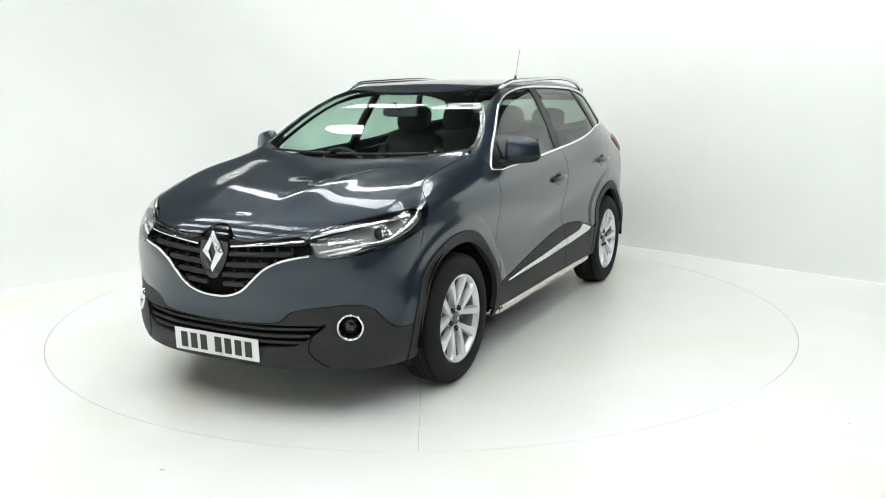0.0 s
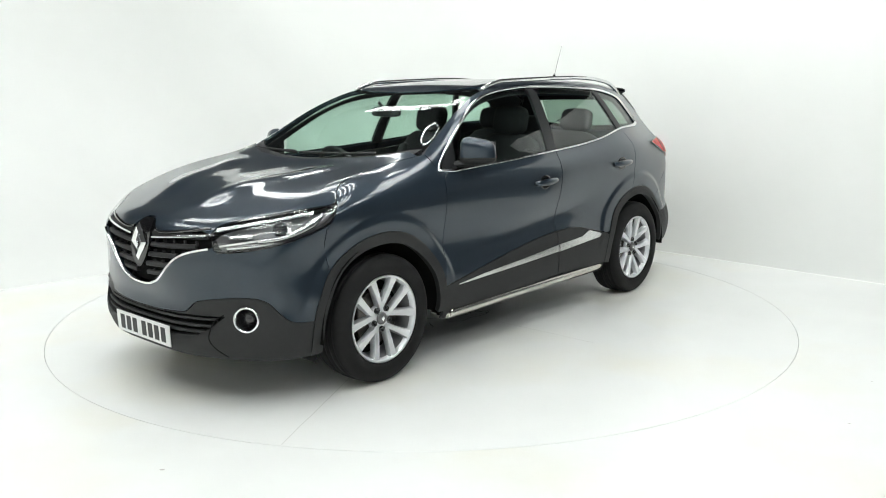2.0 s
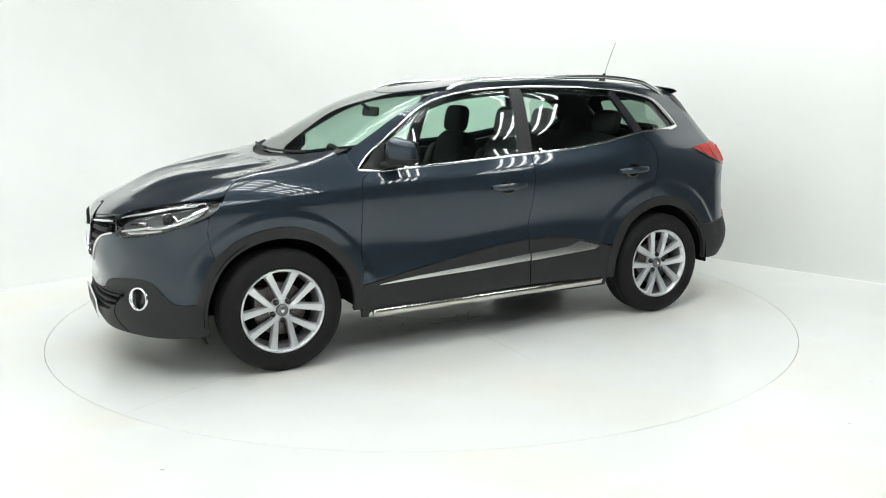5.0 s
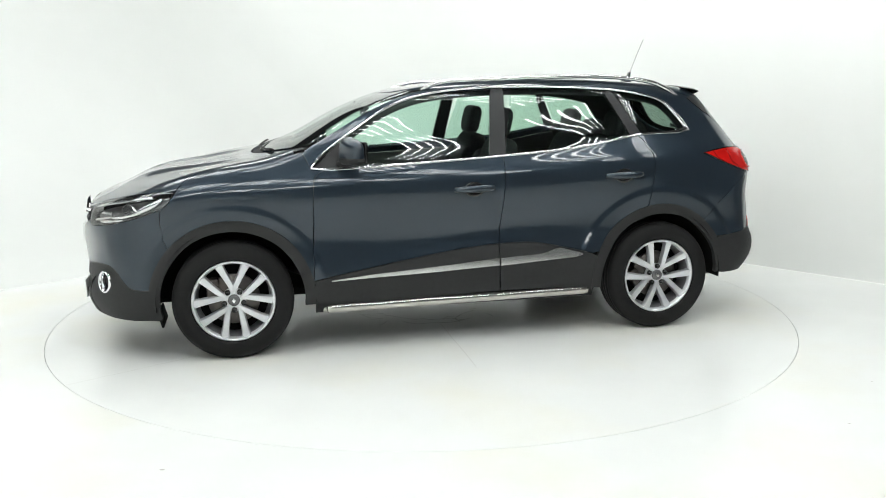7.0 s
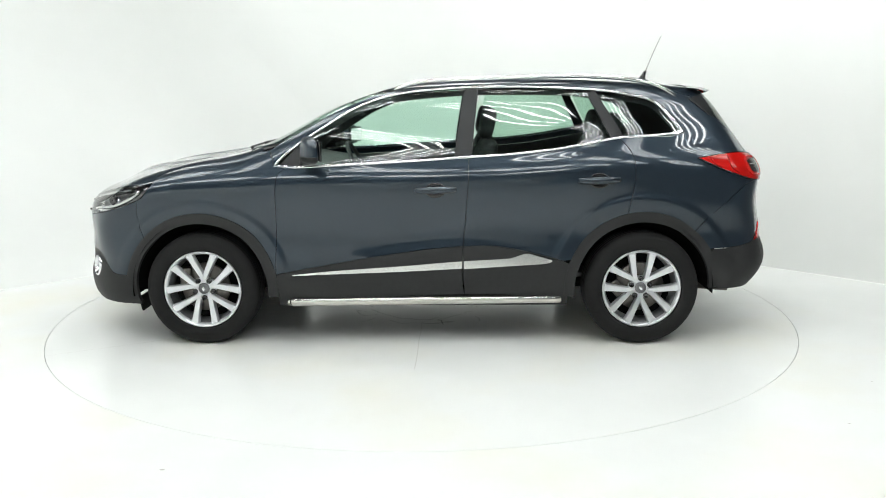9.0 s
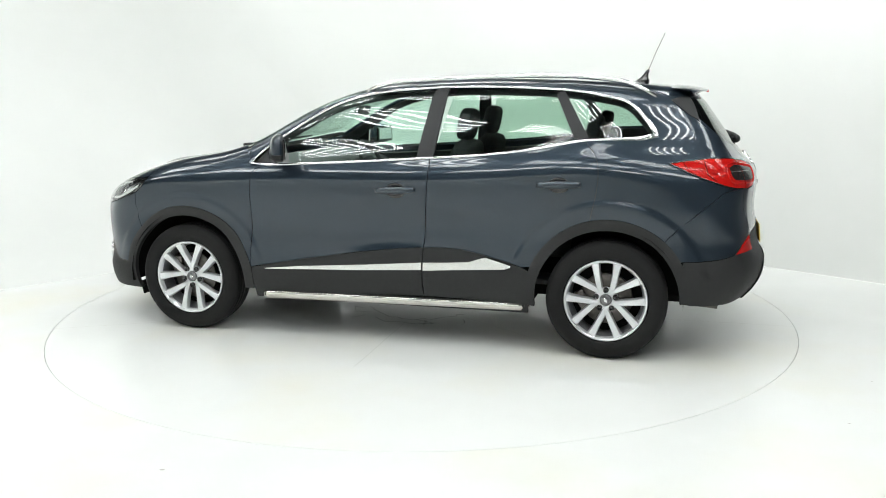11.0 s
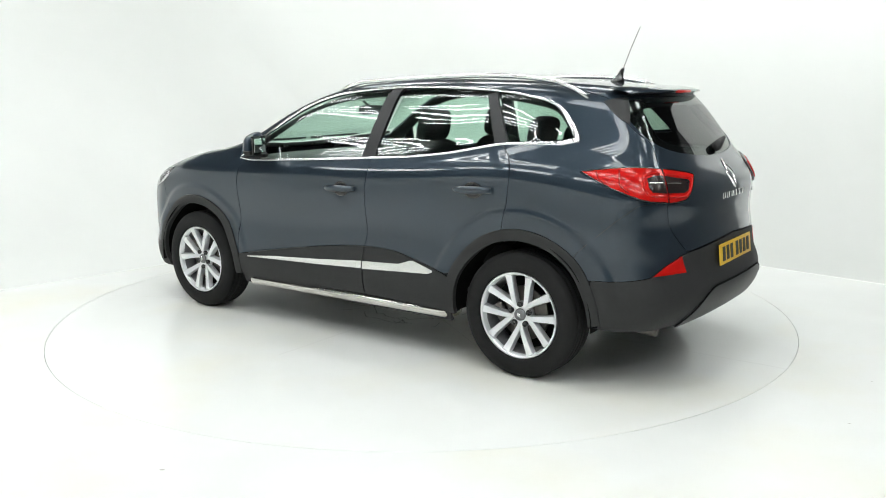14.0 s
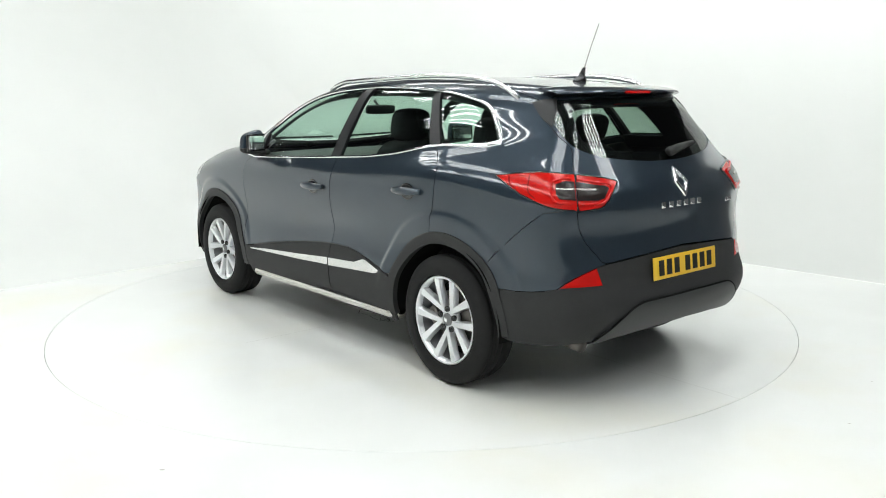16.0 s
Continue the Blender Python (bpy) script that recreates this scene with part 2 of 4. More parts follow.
def inset(poly, g):
    """Draws the outline in by g."""
    a = .5 * np.sum(poly[:, 0] * np.roll(poly[:, 1], -1) - np.roll(poly[:, 0], -1) * poly[:, 1])
    e = np.roll(poly, -1, 0) - poly
    n = np.stack([-e[:, 1], e[:, 0]], -1) * np.sign(a)
    n /= np.linalg.norm(n, axis=1, keepdims=True) + 1e-9
    m = n + np.roll(n, 1, 0)
    m /= np.maximum(np.linalg.norm(m, axis=1, keepdims=True), .6)
    return poly + m * g


from mathutils.geometry import delaunay_2d_cdt


def sheet(outline, view, res=.02, gap=.0024, off=0.0, thick=.016, holes=()):
    """A panel on the form inside an outline of places: vertices, normals, faces."""
    loops = [inset(dense(view.flat(np.array(outline, float)), res), gap)]
    loops += [dense(view.flat(np.array(h, float)), res) for h in holes]
    lo, hi = loops[0].min(0), loops[0].max(0)
    gx, gy = np.meshgrid(np.arange(lo[0], hi[0], res), np.arange(lo[1], hi[1], res * .9))
    gx[1::2] += res / 2
    g = np.stack([gx.ravel(), gy.ravel()], -1)
    ok = inside(loops[0], g)
    for h in loops[1:]:
        ok &= ~inside(h, g)
    g = g[ok]
    rim = np.concatenate(loops)
    if len(g):
        g = np.concatenate([q[np.min((q[:, None, 0] - rim[None, :, 0]) ** 2 + (q[:, None, 1] - rim[None, :, 1]) ** 2, 1) > (res * .5) ** 2] for q in np.array_split(g, len(g) // 1500 + 1)])
    pts, edges, k = np.concatenate([rim, g]), [], 0
    for l in loops:
        edges += [(k + i, k + (i + 1) % len(l)) for i in range(len(l))]
        k += len(l)
    v2, _, tri, *_ = delaunay_2d_cdt([Vector(p) for p in pts], edges, [], 0, 1e-6)
    v2 = np.array([tuple(v) for v in v2])
    c = np.array([v2[list(f)].mean(0) for f in tri])
    ok = inside(loops[0], c)
    for h in loops[1:]:
        ok &= ~inside(h, c)
    tri = [tuple(f) for f, o in zip(tri, ok) if o]
    used = sorted({i for f in tri for i in f})
    new_id = {i: k for k, i in enumerate(used)}
    tri = [tuple(new_id[i] for i in f) for f in tri]
    v2 = v2[used]
    near = 0 if view.d is None else (np.array(outline, float) @ view.d).max()
    P = view.meet(v2, near)
    N = slope(P)
    P = P + N * off
    # face direction by the normals
    F = []
    for f in tri:
        n = np.cross(P[f[1]] - P[f[0]], P[f[2]] - P[f[0]])
        F.append(f if n @ N[f[0]] > 0 else f[::-1])
    count = {}
    for f in F:
        for i in range(3):
            e = (f[i], f[(i + 1) % 3])
            count[e] = 1
    border = [e for e in count if (e[1], e[0]) not in count]
    ids = sorted({i for e in border for i in e})
    at = {i: k for k, i in enumerate(ids)}
    n0, nb = len(P), len(ids)
    V = np.concatenate([P, P[ids], P[ids] - N[ids] * thick])
    NN = np.concatenate([N, np.zeros((2 * nb, 3))])
    F += [(n0 + at[a], n0 + nb + at[a], n0 + nb + at[b], n0 + at[b]) for a, b in border]
    return V, NN, F


def skin(name, data, material, parent, label="", flip=False):
    V, N, F = data
    if flip:
        V, N, F = V * (1, -1, 1), N * (1, -1, 1), [f[::-1] for f in F]
    me = mesh_of(name, V, F, material)
    me.normals_split_custom_set_from_vertices([tuple(map(float, n)) for n in N])
    return put(name, me, parent, label)


def ribbon(path, width, height, lift=0.0, closed=False, sink=.003):
    """A rounded strip along a path on the form: vertices and faces."""
    P = np.array(path, float)
    N = slope(P)
    n = len(P)
    nx, pv = (np.roll(P, -1, 0), np.roll(P, 1, 0)) if closed else (np.vstack([P[1:], P[-1:]]), np.vstack([P[:1], P[:-1]]))
    T = nx - pv
    T /= np.linalg.norm(T, axis=1, keepdims=True)
    S = np.cross(N, T)
    w = np.broadcast_to(np.asarray(width, float), (n,))
    prof = [(-.5, -sink), (-.47, height * .45), (-.36, height * .85), (0, height), (.36, height * .85), (.47, height * .45), (.5, -sink)]
    V, k = [], len(prof)
    for i in range(n):
        V += [P[i] + S[i] * a * w[i] + N[i] * (b + lift) for a, b in prof]
    F = []
    for i in range(n if closed else n - 1):
        j = (i + 1) % n
        F += [(i * k + q, i * k + q + 1, j * k + q + 1, j * k + q) for q in range(k - 1)]
    # check turn
    V = np.array(V)
    f = F[2]
    if np.cross(V[f[1]] - V[f[0]], V[f[2]] - V[f[0]]) @ N[0] < 0:
        F = [f[::-1] for f in F]
    if not closed:
        F += [tuple(range(k)), tuple((n - 1) * k + q for q in range(k))[::-1]]
    return V, F


def strip(name, data, material, parent, label="", flip=False):
    V, F = data
    V = np.array([tuple(v) for v in V], float)
    if flip:
        V, F = V * (1, -1, 1), [f[::-1] for f in F]
    me = mesh_of(name, V, F, material)
    me.set_sharp_from_angle(angle=radians(50))
    return put(name, me, parent, label)


def both(p):
    """An outline over the full width from its left half, from the middle outwards and back."""
    p = np.array(p, float)
    return np.concatenate([p, (p * (1, -1, 1))[::-1]])


# ---- the studio ----
FLOORW = mat("studio_floor_paint", (.83, .84, .82), .32, 0, 0, .03, 3.0, .03, 60)
WALLW = mat("studio_wall_paint", (.77, .78, .76), .35, 0, 0, .02, 2.0)
# dark tone of the added unseen walls, for dark reflections in the car
HALLW = mat("unseen_wall_dark", (.07, .072, .075), .6, 0, 0, .25, 1.5)
ROOFM = mat("hall_roof", (.09, .09, .092), .8, 0, 0, .2, 5)


def wear(m):
    """Broad warm patches and rubbed gloss in the white paint."""
    nt = m.node_tree
    b = nt.nodes["Principled BSDF"]
    src = b.inputs["Base Color"].links[0].from_socket
    co, n = nt.nodes.new("ShaderNodeTexCoord"), nt.nodes.new("ShaderNodeTexNoise")
    n.inputs["Scale"].default_value, n.inputs["Detail"].default_value = .8, 8
    rp, mx = nt.nodes.new("ShaderNodeMapRange"), nt.nodes.new("ShaderNodeMix")
    rp.inputs["From Min"].default_value, rp.inputs["From Max"].default_value = .48, .75
    mx.data_type = "RGBA"
    mx.inputs[7].default_value = (.80, .78, .68, 1)
    r2 = nt.nodes.new("ShaderNodeMapRange")
    r2.inputs["To Min"].default_value, r2.inputs["To Max"].default_value = .12, .32
    nt.links.new(co.outputs["Object"], n.inputs["Vector"])
    nt.links.new(n.outputs[0], rp.inputs["Value"])
    nt.links.new(n.outputs[0], r2.inputs["Value"])
    nt.links.new(rp.outputs[0], mx.inputs[0])
    nt.links.new(src, mx.inputs[6])
    nt.links.new(mx.outputs[2], b.inputs["Base Color"])
    nt.links.new(r2.outputs[0], b.inputs["Roughness"])


wear(FLOORW)
SEAM = mat("floor_seam_dirt", (.45, .44, .41), .7)
GROOVE = mat("floor_groove", (.12, .115, .105), .8)
RADIUS = 2.481
# the corner behind the car and the way along the two walls that meet there
CORNER_AT = Vector((-1.35, 5.72, 0))
ALONG_R, ALONG_L = Vector((.686, -.728, 0)), Vector((-.728, -.686, 0))


def studio():
    # floor: one sheet round the turntable's pit
    V, F = [], []
    n = 128
    for r in (RADIUS + .003, 3.2, 5.0, 12.0):
        V += [(r * math.cos(2 * math.pi * k / n), r * math.sin(2 * math.pi * k / n), 0) for k in range(n)]
    for i in range(3):
        F += [(i * n + k, (i + 1) * n + k, (i + 1) * n + (k + 1) % n, i * n + (k + 1) % n) for k in range(n)]
    V += [(x, y, -.05) for x, y, _ in V[:n]]
    F += [(k, (k + 1) % n, 4 * n + (k + 1) % n, 4 * n + k) for k in range(n)]
    tagged(put("floor", mesh_of("floor", V, F, FLOORW, False)), "glossy white painted studio floor", "floor", kind="structure")
    fl = bpy.data.objects["floor"]
    for x, y, r in ((-1.084, -2.616, .007), (1.95, -2.25, .005), (2.35, -1.7, .004), (2.6, -1.05, .004), (-2.1, -1.9, .004)):
        V = [(x + r * (1 + .3 * math.sin(3 * a + x)) * math.cos(a) * 1.6, y + r * math.sin(a), .0008) for a in np.linspace(0, 2 * math.pi, 11)[:-1]]
        put("scuff", mesh_of("scuff", V, [tuple(range(10))], SEAM, False), fl, "small dark scuff")
    V, F = lathe([(.001, -.05), (2.6, -.05)], 64, "z")
    tagged(put("turntable_pit", mesh_of("turntable_pit", V, F, GROOVE)), "dark slit below the turntable edge", "floor", kind="structure")
    # one white wall that bends through a wide soft corner behind the car; its foot turns from a square edge into a cove
    corner, right, left = CORNER_AT, ALONG_R, ALONG_L
    bow, reach, h = 2.2, 13.0, 2.64
    line = [(corner + right * d, (left).copy(), 0.0) for d in (7.5, 6, 5, 4, 3, 2.6)]
    mid_c = corner + right * bow + left * bow
    for a in np.linspace(0, math.pi / 2, 14):
        n = left * math.cos(a) + right * math.sin(a)
        line.append((mid_c - n * bow, n, 2.4 * float(step(0, 1, a / (math.pi / 2)))))
    line += [(corner + left * d, right.copy(), 2.4) for d in (2.6, 3, 5, 8, reach)]
    V, F = [], []
    ang = np.linspace(0, math.pi / 2, 14)
    for p, n, c in line:
        c = max(c, .012)
        for a in ang:
            V.append(p + n * c * (1 - math.sin(a)) + Vector((0, 0, -.002 + c * (1 - math.cos(a)))))
        V += [p + Vector((0, 0, h)), p - n * .15 + Vector((0, 0, h)), p - n * .15]
    k = len(ang) + 3
    for i in range(len(line) - 1):
        F += [(i * k + q, i * k + q + 1, (i + 1) * k + q + 1, (i + 1) * k + q) for q in range(k - 1)]
    me = mesh_of("wall_north", V, F, WALLW)
    me.set_sharp_from_angle(angle=radians(40))
    tagged(put("wall_north", me), "plain white studio wall with a rounded corner", "wall", kind="structure")
    # unseen walls, added white or dark to brighten or darken the car's flanks
    for name, c, way, long, m in (("wall_south", corner + right * reach, left, reach, HALLW), ("wall_west", corner + left * 8.7, right, reach, WALLW), ("wall_east", corner + right * 7.5, right, reach - 7.5, HALLW)):
        bm = bmesh.new()
        q = c + way * long / 2
        box(bm, (q.x, q.y, h / 2), (long, .15, h), Matrix.Rotation(math.atan2(way.y, way.x), 4, "Z"))
        tagged(part(name, bm, m), "unseen plain wall added to shape reflections and bounce on the car", "wall", kind="structure")
    bm = bmesh.new()
    mid = corner + right * 6.5 + left * 6.5
    box(bm, (mid.x, mid.y, 5.3), (15, 15, .1), pose(0, 0, 0, 0, 0, -46.7).to_3x3().to_4x4())
    tagged(part("ceiling", bm, ROOFM), "dark hall ceiling high over the studio", "ceiling", kind="structure")


def tube_bank(x, y, z, turn, n=5, length=1.5, gap=.13):
    """A bank of bare fluorescent tubes in a slim tray."""
    root = new("light_fitting")
    root.matrix_basis = pose(x, y, z, 0, 0, turn)
    bm = bmesh.new()
    box(bm, (0, 0, .06), (length + .06, gap * n, .04), bev=.01)
    part("tray", bm, ROOFM, root)
    V, F = tube([(-length / 2, 0, 0), (length / 2, 0, 0)], .014, 10)
    me = mesh_of("tube", V, F, LAMP)
    for i in range(n):
        ob = put("tube", me, root)
        ob.location = (0, (i - (n - 1) / 2) * gap, 0)
    for x in (-.6, .6):
        V, F = tube([(x, 0, .08), (x, 0, 5.26 - LAMP_Z)], .004, 6)
        put("hanger", mesh_of("hanger", V, F, ROOFM), root)
    return tagged(root, "bank of white fluorescent tubes hung under the ceiling", "ceiling light", "light fittings over the turntable")


def lights():
    """Banks in rows along the hall's own walls."""
    first = None
    for u in (1.7, 3.6, 5.5, 7.4, 9.3, 11.4):
        for v in (1.3, 2.9, 4.5, 6.1, 7.8):
            q = CORNER_AT + ALONG_R * u + ALONG_L * v
            if first is None:
                first = tube_bank(q.x, q.y, LAMP_Z, -46.7)
            else:
                copy_thing(first, pose(q.x, q.y, LAMP_Z, 0, 0, -46.7))


def turntable():
    V, F = lathe([(.0005, 0), (.6, 0), (1.2, 0), (1.8, 0), (RADIUS - .0005, 0), (RADIUS, -.0005), (RADIUS, -.04)], 128, "z")
    ob = tagged(put("turntable", mesh_of("turntable", V, F, FLOORW, False)), "round white painted turntable flush with the floor", "turntable")

    def line(name, pts, w):
        P = [Vector((x, y, 0)) for x, y in pts]
        V, F = [], []
        for i, q in enumerate(P):
            t = (P[min(i + 1, len(P) - 1)] - P[max(i - 1, 0)]).normalized()
            n = Vector((-t.y, t.x, 0)) * w * (.5 + .5 * random.random())
            V += [q + n + Vector((0, 0, .0006)), q - n + Vector((0, 0, .0006))]
        F = [(2 * i, 2 * i + 1, 2 * i + 3, 2 * i + 2) for i in range(len(P) - 1)]
        put(name, mesh_of(name, V, F, SEAM if name == "joint" else GROOVE, False), ob, "thin dirty joint line")
    # joints between the plates, and cracked paint round the middle
    for a, r0, r1 in ((28, 1.5, 2.47), (90, .42, 1.40), (145, .35, 1.15), (181, .5, 2.48)):
        line("joint", [(r * math.cos(radians(a)) + random.uniform(-.003, .003), r * math.sin(radians(a)) + random.uniform(-.003, .003)) for r in np.linspace(r0, r1, 16)], .0017)
    for a0, a1, r in ((20, 160, .37), (170, 250, .35), (60, 120, .47), (-40, 10, .36)):
        line("crack", [((r + random.uniform(-.03, .03)) * math.cos(radians(a)), (r + random.uniform(-.03, .03)) * math.sin(radians(a))) for a in np.arange(a0, a1, 7)], .003)
    for k in range(9):
        a, r = radians(random.uniform(20, 160)), random.uniform(.36, .5)
        p, d = Vector((r * math.cos(a), r * math.sin(a))), a + random.uniform(-.8, .8)
        pts = []
        for i in range(6):
            pts.append((p.x, p.y))
            d += random.uniform(-.5, .5)
            p = p + Vector((math.cos(d), math.sin(d))) * .025
        line("crack", pts, .0022)
    return ob


studio()
lights()
disc = turntable()

# ---- the car ----
car = tagged(new("car"), "dark blue-grey crossover car with black cladding on the turntable", "car")
UPPER = [(.862, 1.086), (.80, 1.150), (.70, 1.225), (.56, 1.318), (.43, 1.398), (.30, 1.456), (.15, 1.496), (-.05, 1.522), (-.348, 1.538), (-.70, 1.536), (-1.04, 1.518), (-1.25, 1.488), (-1.41, 1.443), (-1.51, 1.348), (-1.568, 1.268)]
LOWER = [(-1.525, 1.252), (-1.36, 1.246), (-1.19, 1.240), (-1.05, 1.218), (-.85, 1.182), (-.59, 1.152), (-.29, 1.131), (.14, 1.105), (.48, 1.088), (.81, 1.073)]
CLAD = [(.868, .44), (.826, .448), (.395, .525), (.036, .578), (-.243, .604), (-.478, .603), (-.724, .552), (-.88, .512)]
DOOR_F = [(.79, 1.072), (.838, 1.04), (.852, .97), (.858, .8), (.864, .55), (.868, .44)]
DOOR_M = [(-.289, 1.131), (-.283, .95), (-.262, .7), (-.252, .55), (-.25, .42), (-.258, .34)]
DOOR_R = [(-1.175, 1.240), (-1.235, 1.17), (-1.262, 1.09), (-1.258, .97), (-1.235, .85), (-1.225, .798)]
HOODLINE = [(1.60, .826), (1.545, .772), (1.46, .735), (1.30, .722), (1.12, .722), (.98, .748), (.90, .765)]
PILLAR_IN = [(.844, .741), (.66, .698), (.45, .645), (.28, .60), (.10, .57)]
ROOFSIDE = [(.10, .57), (-.3, .565), (-.8, .56), (-1.3, .545), (-1.62, .53), (-1.74, .522)]
LIGHT_UP = [(2.103, .485, .855), (2.045, .53, .906), (1.93, .655, .943), (1.79, .768, .966), (1.70, .80, .972), (1.60, .829, .973)]
LIGHT_LOW = [(1.60, .829, .973), (1.655, .858, .905), (1.72, .848, .868), (1.857, .795, .820), (1.99, .685, .783), (2.083, .565, .768), (2.109, .515, .785), (2.103, .485, .855)]
GATE = [(-1.74, .522, 1.50), (-1.75, .575, 1.41), (-1.83, .575, 1.305), (-1.90, .56, 1.24), (-1.99, .63, 1.128), (-2.046, .667, .976), (-2.05, .635, .852), (-2.084, .551, .739), (-2.097, .526, .719)]
SIDE = Along((.05, 1, .12))
QUARTER = Along((-.35, 1, .35))
FRONTQ = Along((.3, 1, .35))
BONNET = Along((.35, 0, 1))
SKY = Along((.25, 0, 1))
REAR = Along((-1, 0, .35))
NOSEV = Round(.9, 1)
TAILV = Round(-.9, -1)


def snap(p, view):
    """Lays places on the form along a view."""
    p = np.array(p, float)
    return view.meet(view.flat(p), 0 if view.d is None else (p @ view.d).max())


def cut(line, a, b):
    return [q for q in line if min(a, b) - 1e-6 <= q[0] <= max(a, b) + 1e-6]


up, low, clad = bend(UPPER, 5), bend(LOWER, 5), bend(CLAD, 5)
df, dm, dr = bend(DOOR_F, 5), bend(DOOR_M, 4), bend(DOOR_R, 5)
hoodline = on_top(bend(HOODLINE, 5))
pillar = on_top(bend(PILLAR_IN, 6))
roofside = on_top(bend(ROOFSIDE, 6))
light_up = snap(bend(LIGHT_UP, 5), FRONTQ)
light_low = snap(bend(LIGHT_LOW, 5), FRONTQ)
gate = snap(bend(GATE, 5), Along((-1, .5, .3)))


def mirrored(build):
    """Runs a builder for the left and the right of the car."""
    for flip in (False, True):
        build(flip)


def flanks():
    # front wing: shut line up, bonnet line forward, lamp, seam down, arch back
    wing = [tuple(p) for p in on_side(df[::-1])] + [tuple(p) for p in on_side([(.862, 1.086)])]
    wing += [tuple(p) for p in hoodline[::-1]] + [tuple(p) for p in light_low[:9]]
    wing += [tuple(p) for p in on_side([(1.70, .80), (1.69, .72), (1.665, .64)])]
    wing += [tuple(p) for p in on_side(arc(HUB_F, .452, 40, 166))]
    wing_d = sheet(wing, FRONTQ, .012, .0014)
    door_f = [tuple(p) for p in on_side(df)] + [tuple(p) for p in on_side(cut(clad, .86, -.245) + [(-.2548, .605)])] + [tuple(p) for p in on_side(cut(dm[::-1], -1, 1)) if p[2] > .62] + [tuple(p) for p in on_side(cut(low, -.285, .79))]
    door_fd = sheet(door_f, SIDE, .015)
    door_r = [tuple(p) for p in on_side(dm) if p[2] > .62] + [tuple(p) for p in on_side([(-.2552, .605)] + cut(clad, -.25, -.87))] + [tuple(p) for p in on_side(arc(HUB_R, .452, 24, 77))] + [tuple(p) for p in on_side(dr[::-1])] + [tuple(p) for p in on_side(cut(low, -1.17, -.295))]
    door_rd = sheet(door_r, SIDE, .012)
    # body side: screen pillar, roof rail, rear quarter in one pressing
    q = [tuple(p) for p in hoodline[-1:]] + [tuple(p) for p in pillar] + [tuple(p) for p in roofside[1:]] + [tuple(p) for p in gate[1:28]]
    q += [tuple(p) for p in snap([(-2.02, .745, .985), (-1.94, .786, .965), (-1.855, .827, .895), (-1.70, .848, .76), (-1.66, .86, .72)], QUARTER)]
    q += [tuple(p) for p in on_side(arc(HUB_R, .452, 132, 79))] + [tuple(p) for p in on_side(dr[::-1])]
    q += [tuple(p) for p in on_side(cut(low[::-1], -1.18, -1.53)[::1])] + [tuple(p) for p in on_side(up[::-1])]
    quarter_d = sheet(q, Along((-.12, 1, .45)), .012, .0014)
    pillar_in = sheet(q, Along((-.12, 1, .45)), .03, -.018, -.045, .004)
    arch_fd = sheet(on_side(arc(HUB_F, .405, -13, 186, 60) + arc(HUB_F, .466, 185, 12, 50) + arc(HUB_F, .466, 12, -12, 14)), SIDE, .03, 0, .007, .03)
    arch_rd = sheet(on_side(arc(HUB_R, .405, -7, 180, 60) + arc(HUB_R, .466, 178, -5, 60)), SIDE, .03, 0, .007, .03)
    lowf = on_side(cut(clad, .86, -.245) + [(-.2545, .604), (-.252, .55), (-.25, .42), (-.258, .315), (.2, .305), (.80, .30), (.852, .30), (.866, .38)])
    lowr = on_side(cut(clad, -.25, -.87) + arc(HUB_R, .462, 20, -8, 8) + [(-.86, .30), (-.5, .312), (-.262, .315), (-.255, .42), (-.2535, .55), (-.2558, .604)])
    lowf_d, lowr_d = sheet(lowf, SIDE, .03, .002, .004), sheet(lowr, SIDE, .03, .002, .004)
    sill_d = sheet(on_side([(.86, .302), (-.88, .302), (-.88, .235), (.86, .235)]), Along((0, 1, -.2)), .03, .001, -.006)
    # panes
    gf = on_side([q for q in up if .66 > q[0] > -.262] + [(-.262, 1.49), (-.205, 1.133)] + cut(low, -.2, .66))
    gr = on_side([(-.388, 1.51)] + [q for q in up if -.39 > q[0] > -1.0] + [(-1.005, 1.50), (-1.13, 1.24)] + cut(low, -1.12, -.3) + [(-.302, 1.142)])
    gq = on_side([(-1.072, 1.49)] + [q for q in up if -1.08 > q[0]] + cut(low, -1.52, -1.2) + [(-1.203, 1.25)])
    post = on_side([q for q in up if -.255 > q[0] > -.395] + [(-.302, 1.135), (-.205, 1.128), (-.262, 1.50)])
    post2 = on_side([q for q in up if -1.0 > q[0] > -1.08] + [(-1.20, 1.248), (-1.13, 1.238), (-1.005, 1.49)])
    sail = on_side([(.70, 1.092), (.67, 1.235)] + [q for q in up if .68 < q[0] < .84] + [(.83, 1.086)])
    panes = [sheet(g, SIDE, .04, .004, -.008, .004) for g in (gf, gr, gq)]
    posts = [sheet(g, SIDE, .03, -.003, -.002, .02) for g in (post, post2, sail)]
    loop = on_side(up + low[1:-1])
    trim_d = ribbon(loop, .015 + .016 * hump(loop[:, 0], -1.54, .11), .006, .001, True)
    # bright strips in the cladding
    f1 = sheet(on_side([(.768, .439), (.537, .462), (.115, .490), (-.248, .519), (-.248, .476), (.115, .458), (.451, .446), (.765, .434)]), SIDE, .02, 0, .011, .012)
    f2 = sheet(on_side([(-.258, .519), (-.40, .526), (-.535, .534), (-.615, .560), (-.64, .562), (-.785, .523), (-.785, .514), (-.745, .502), (-.50, .488), (-.258, .473)]), SIDE, .02, 0, .011, .012)

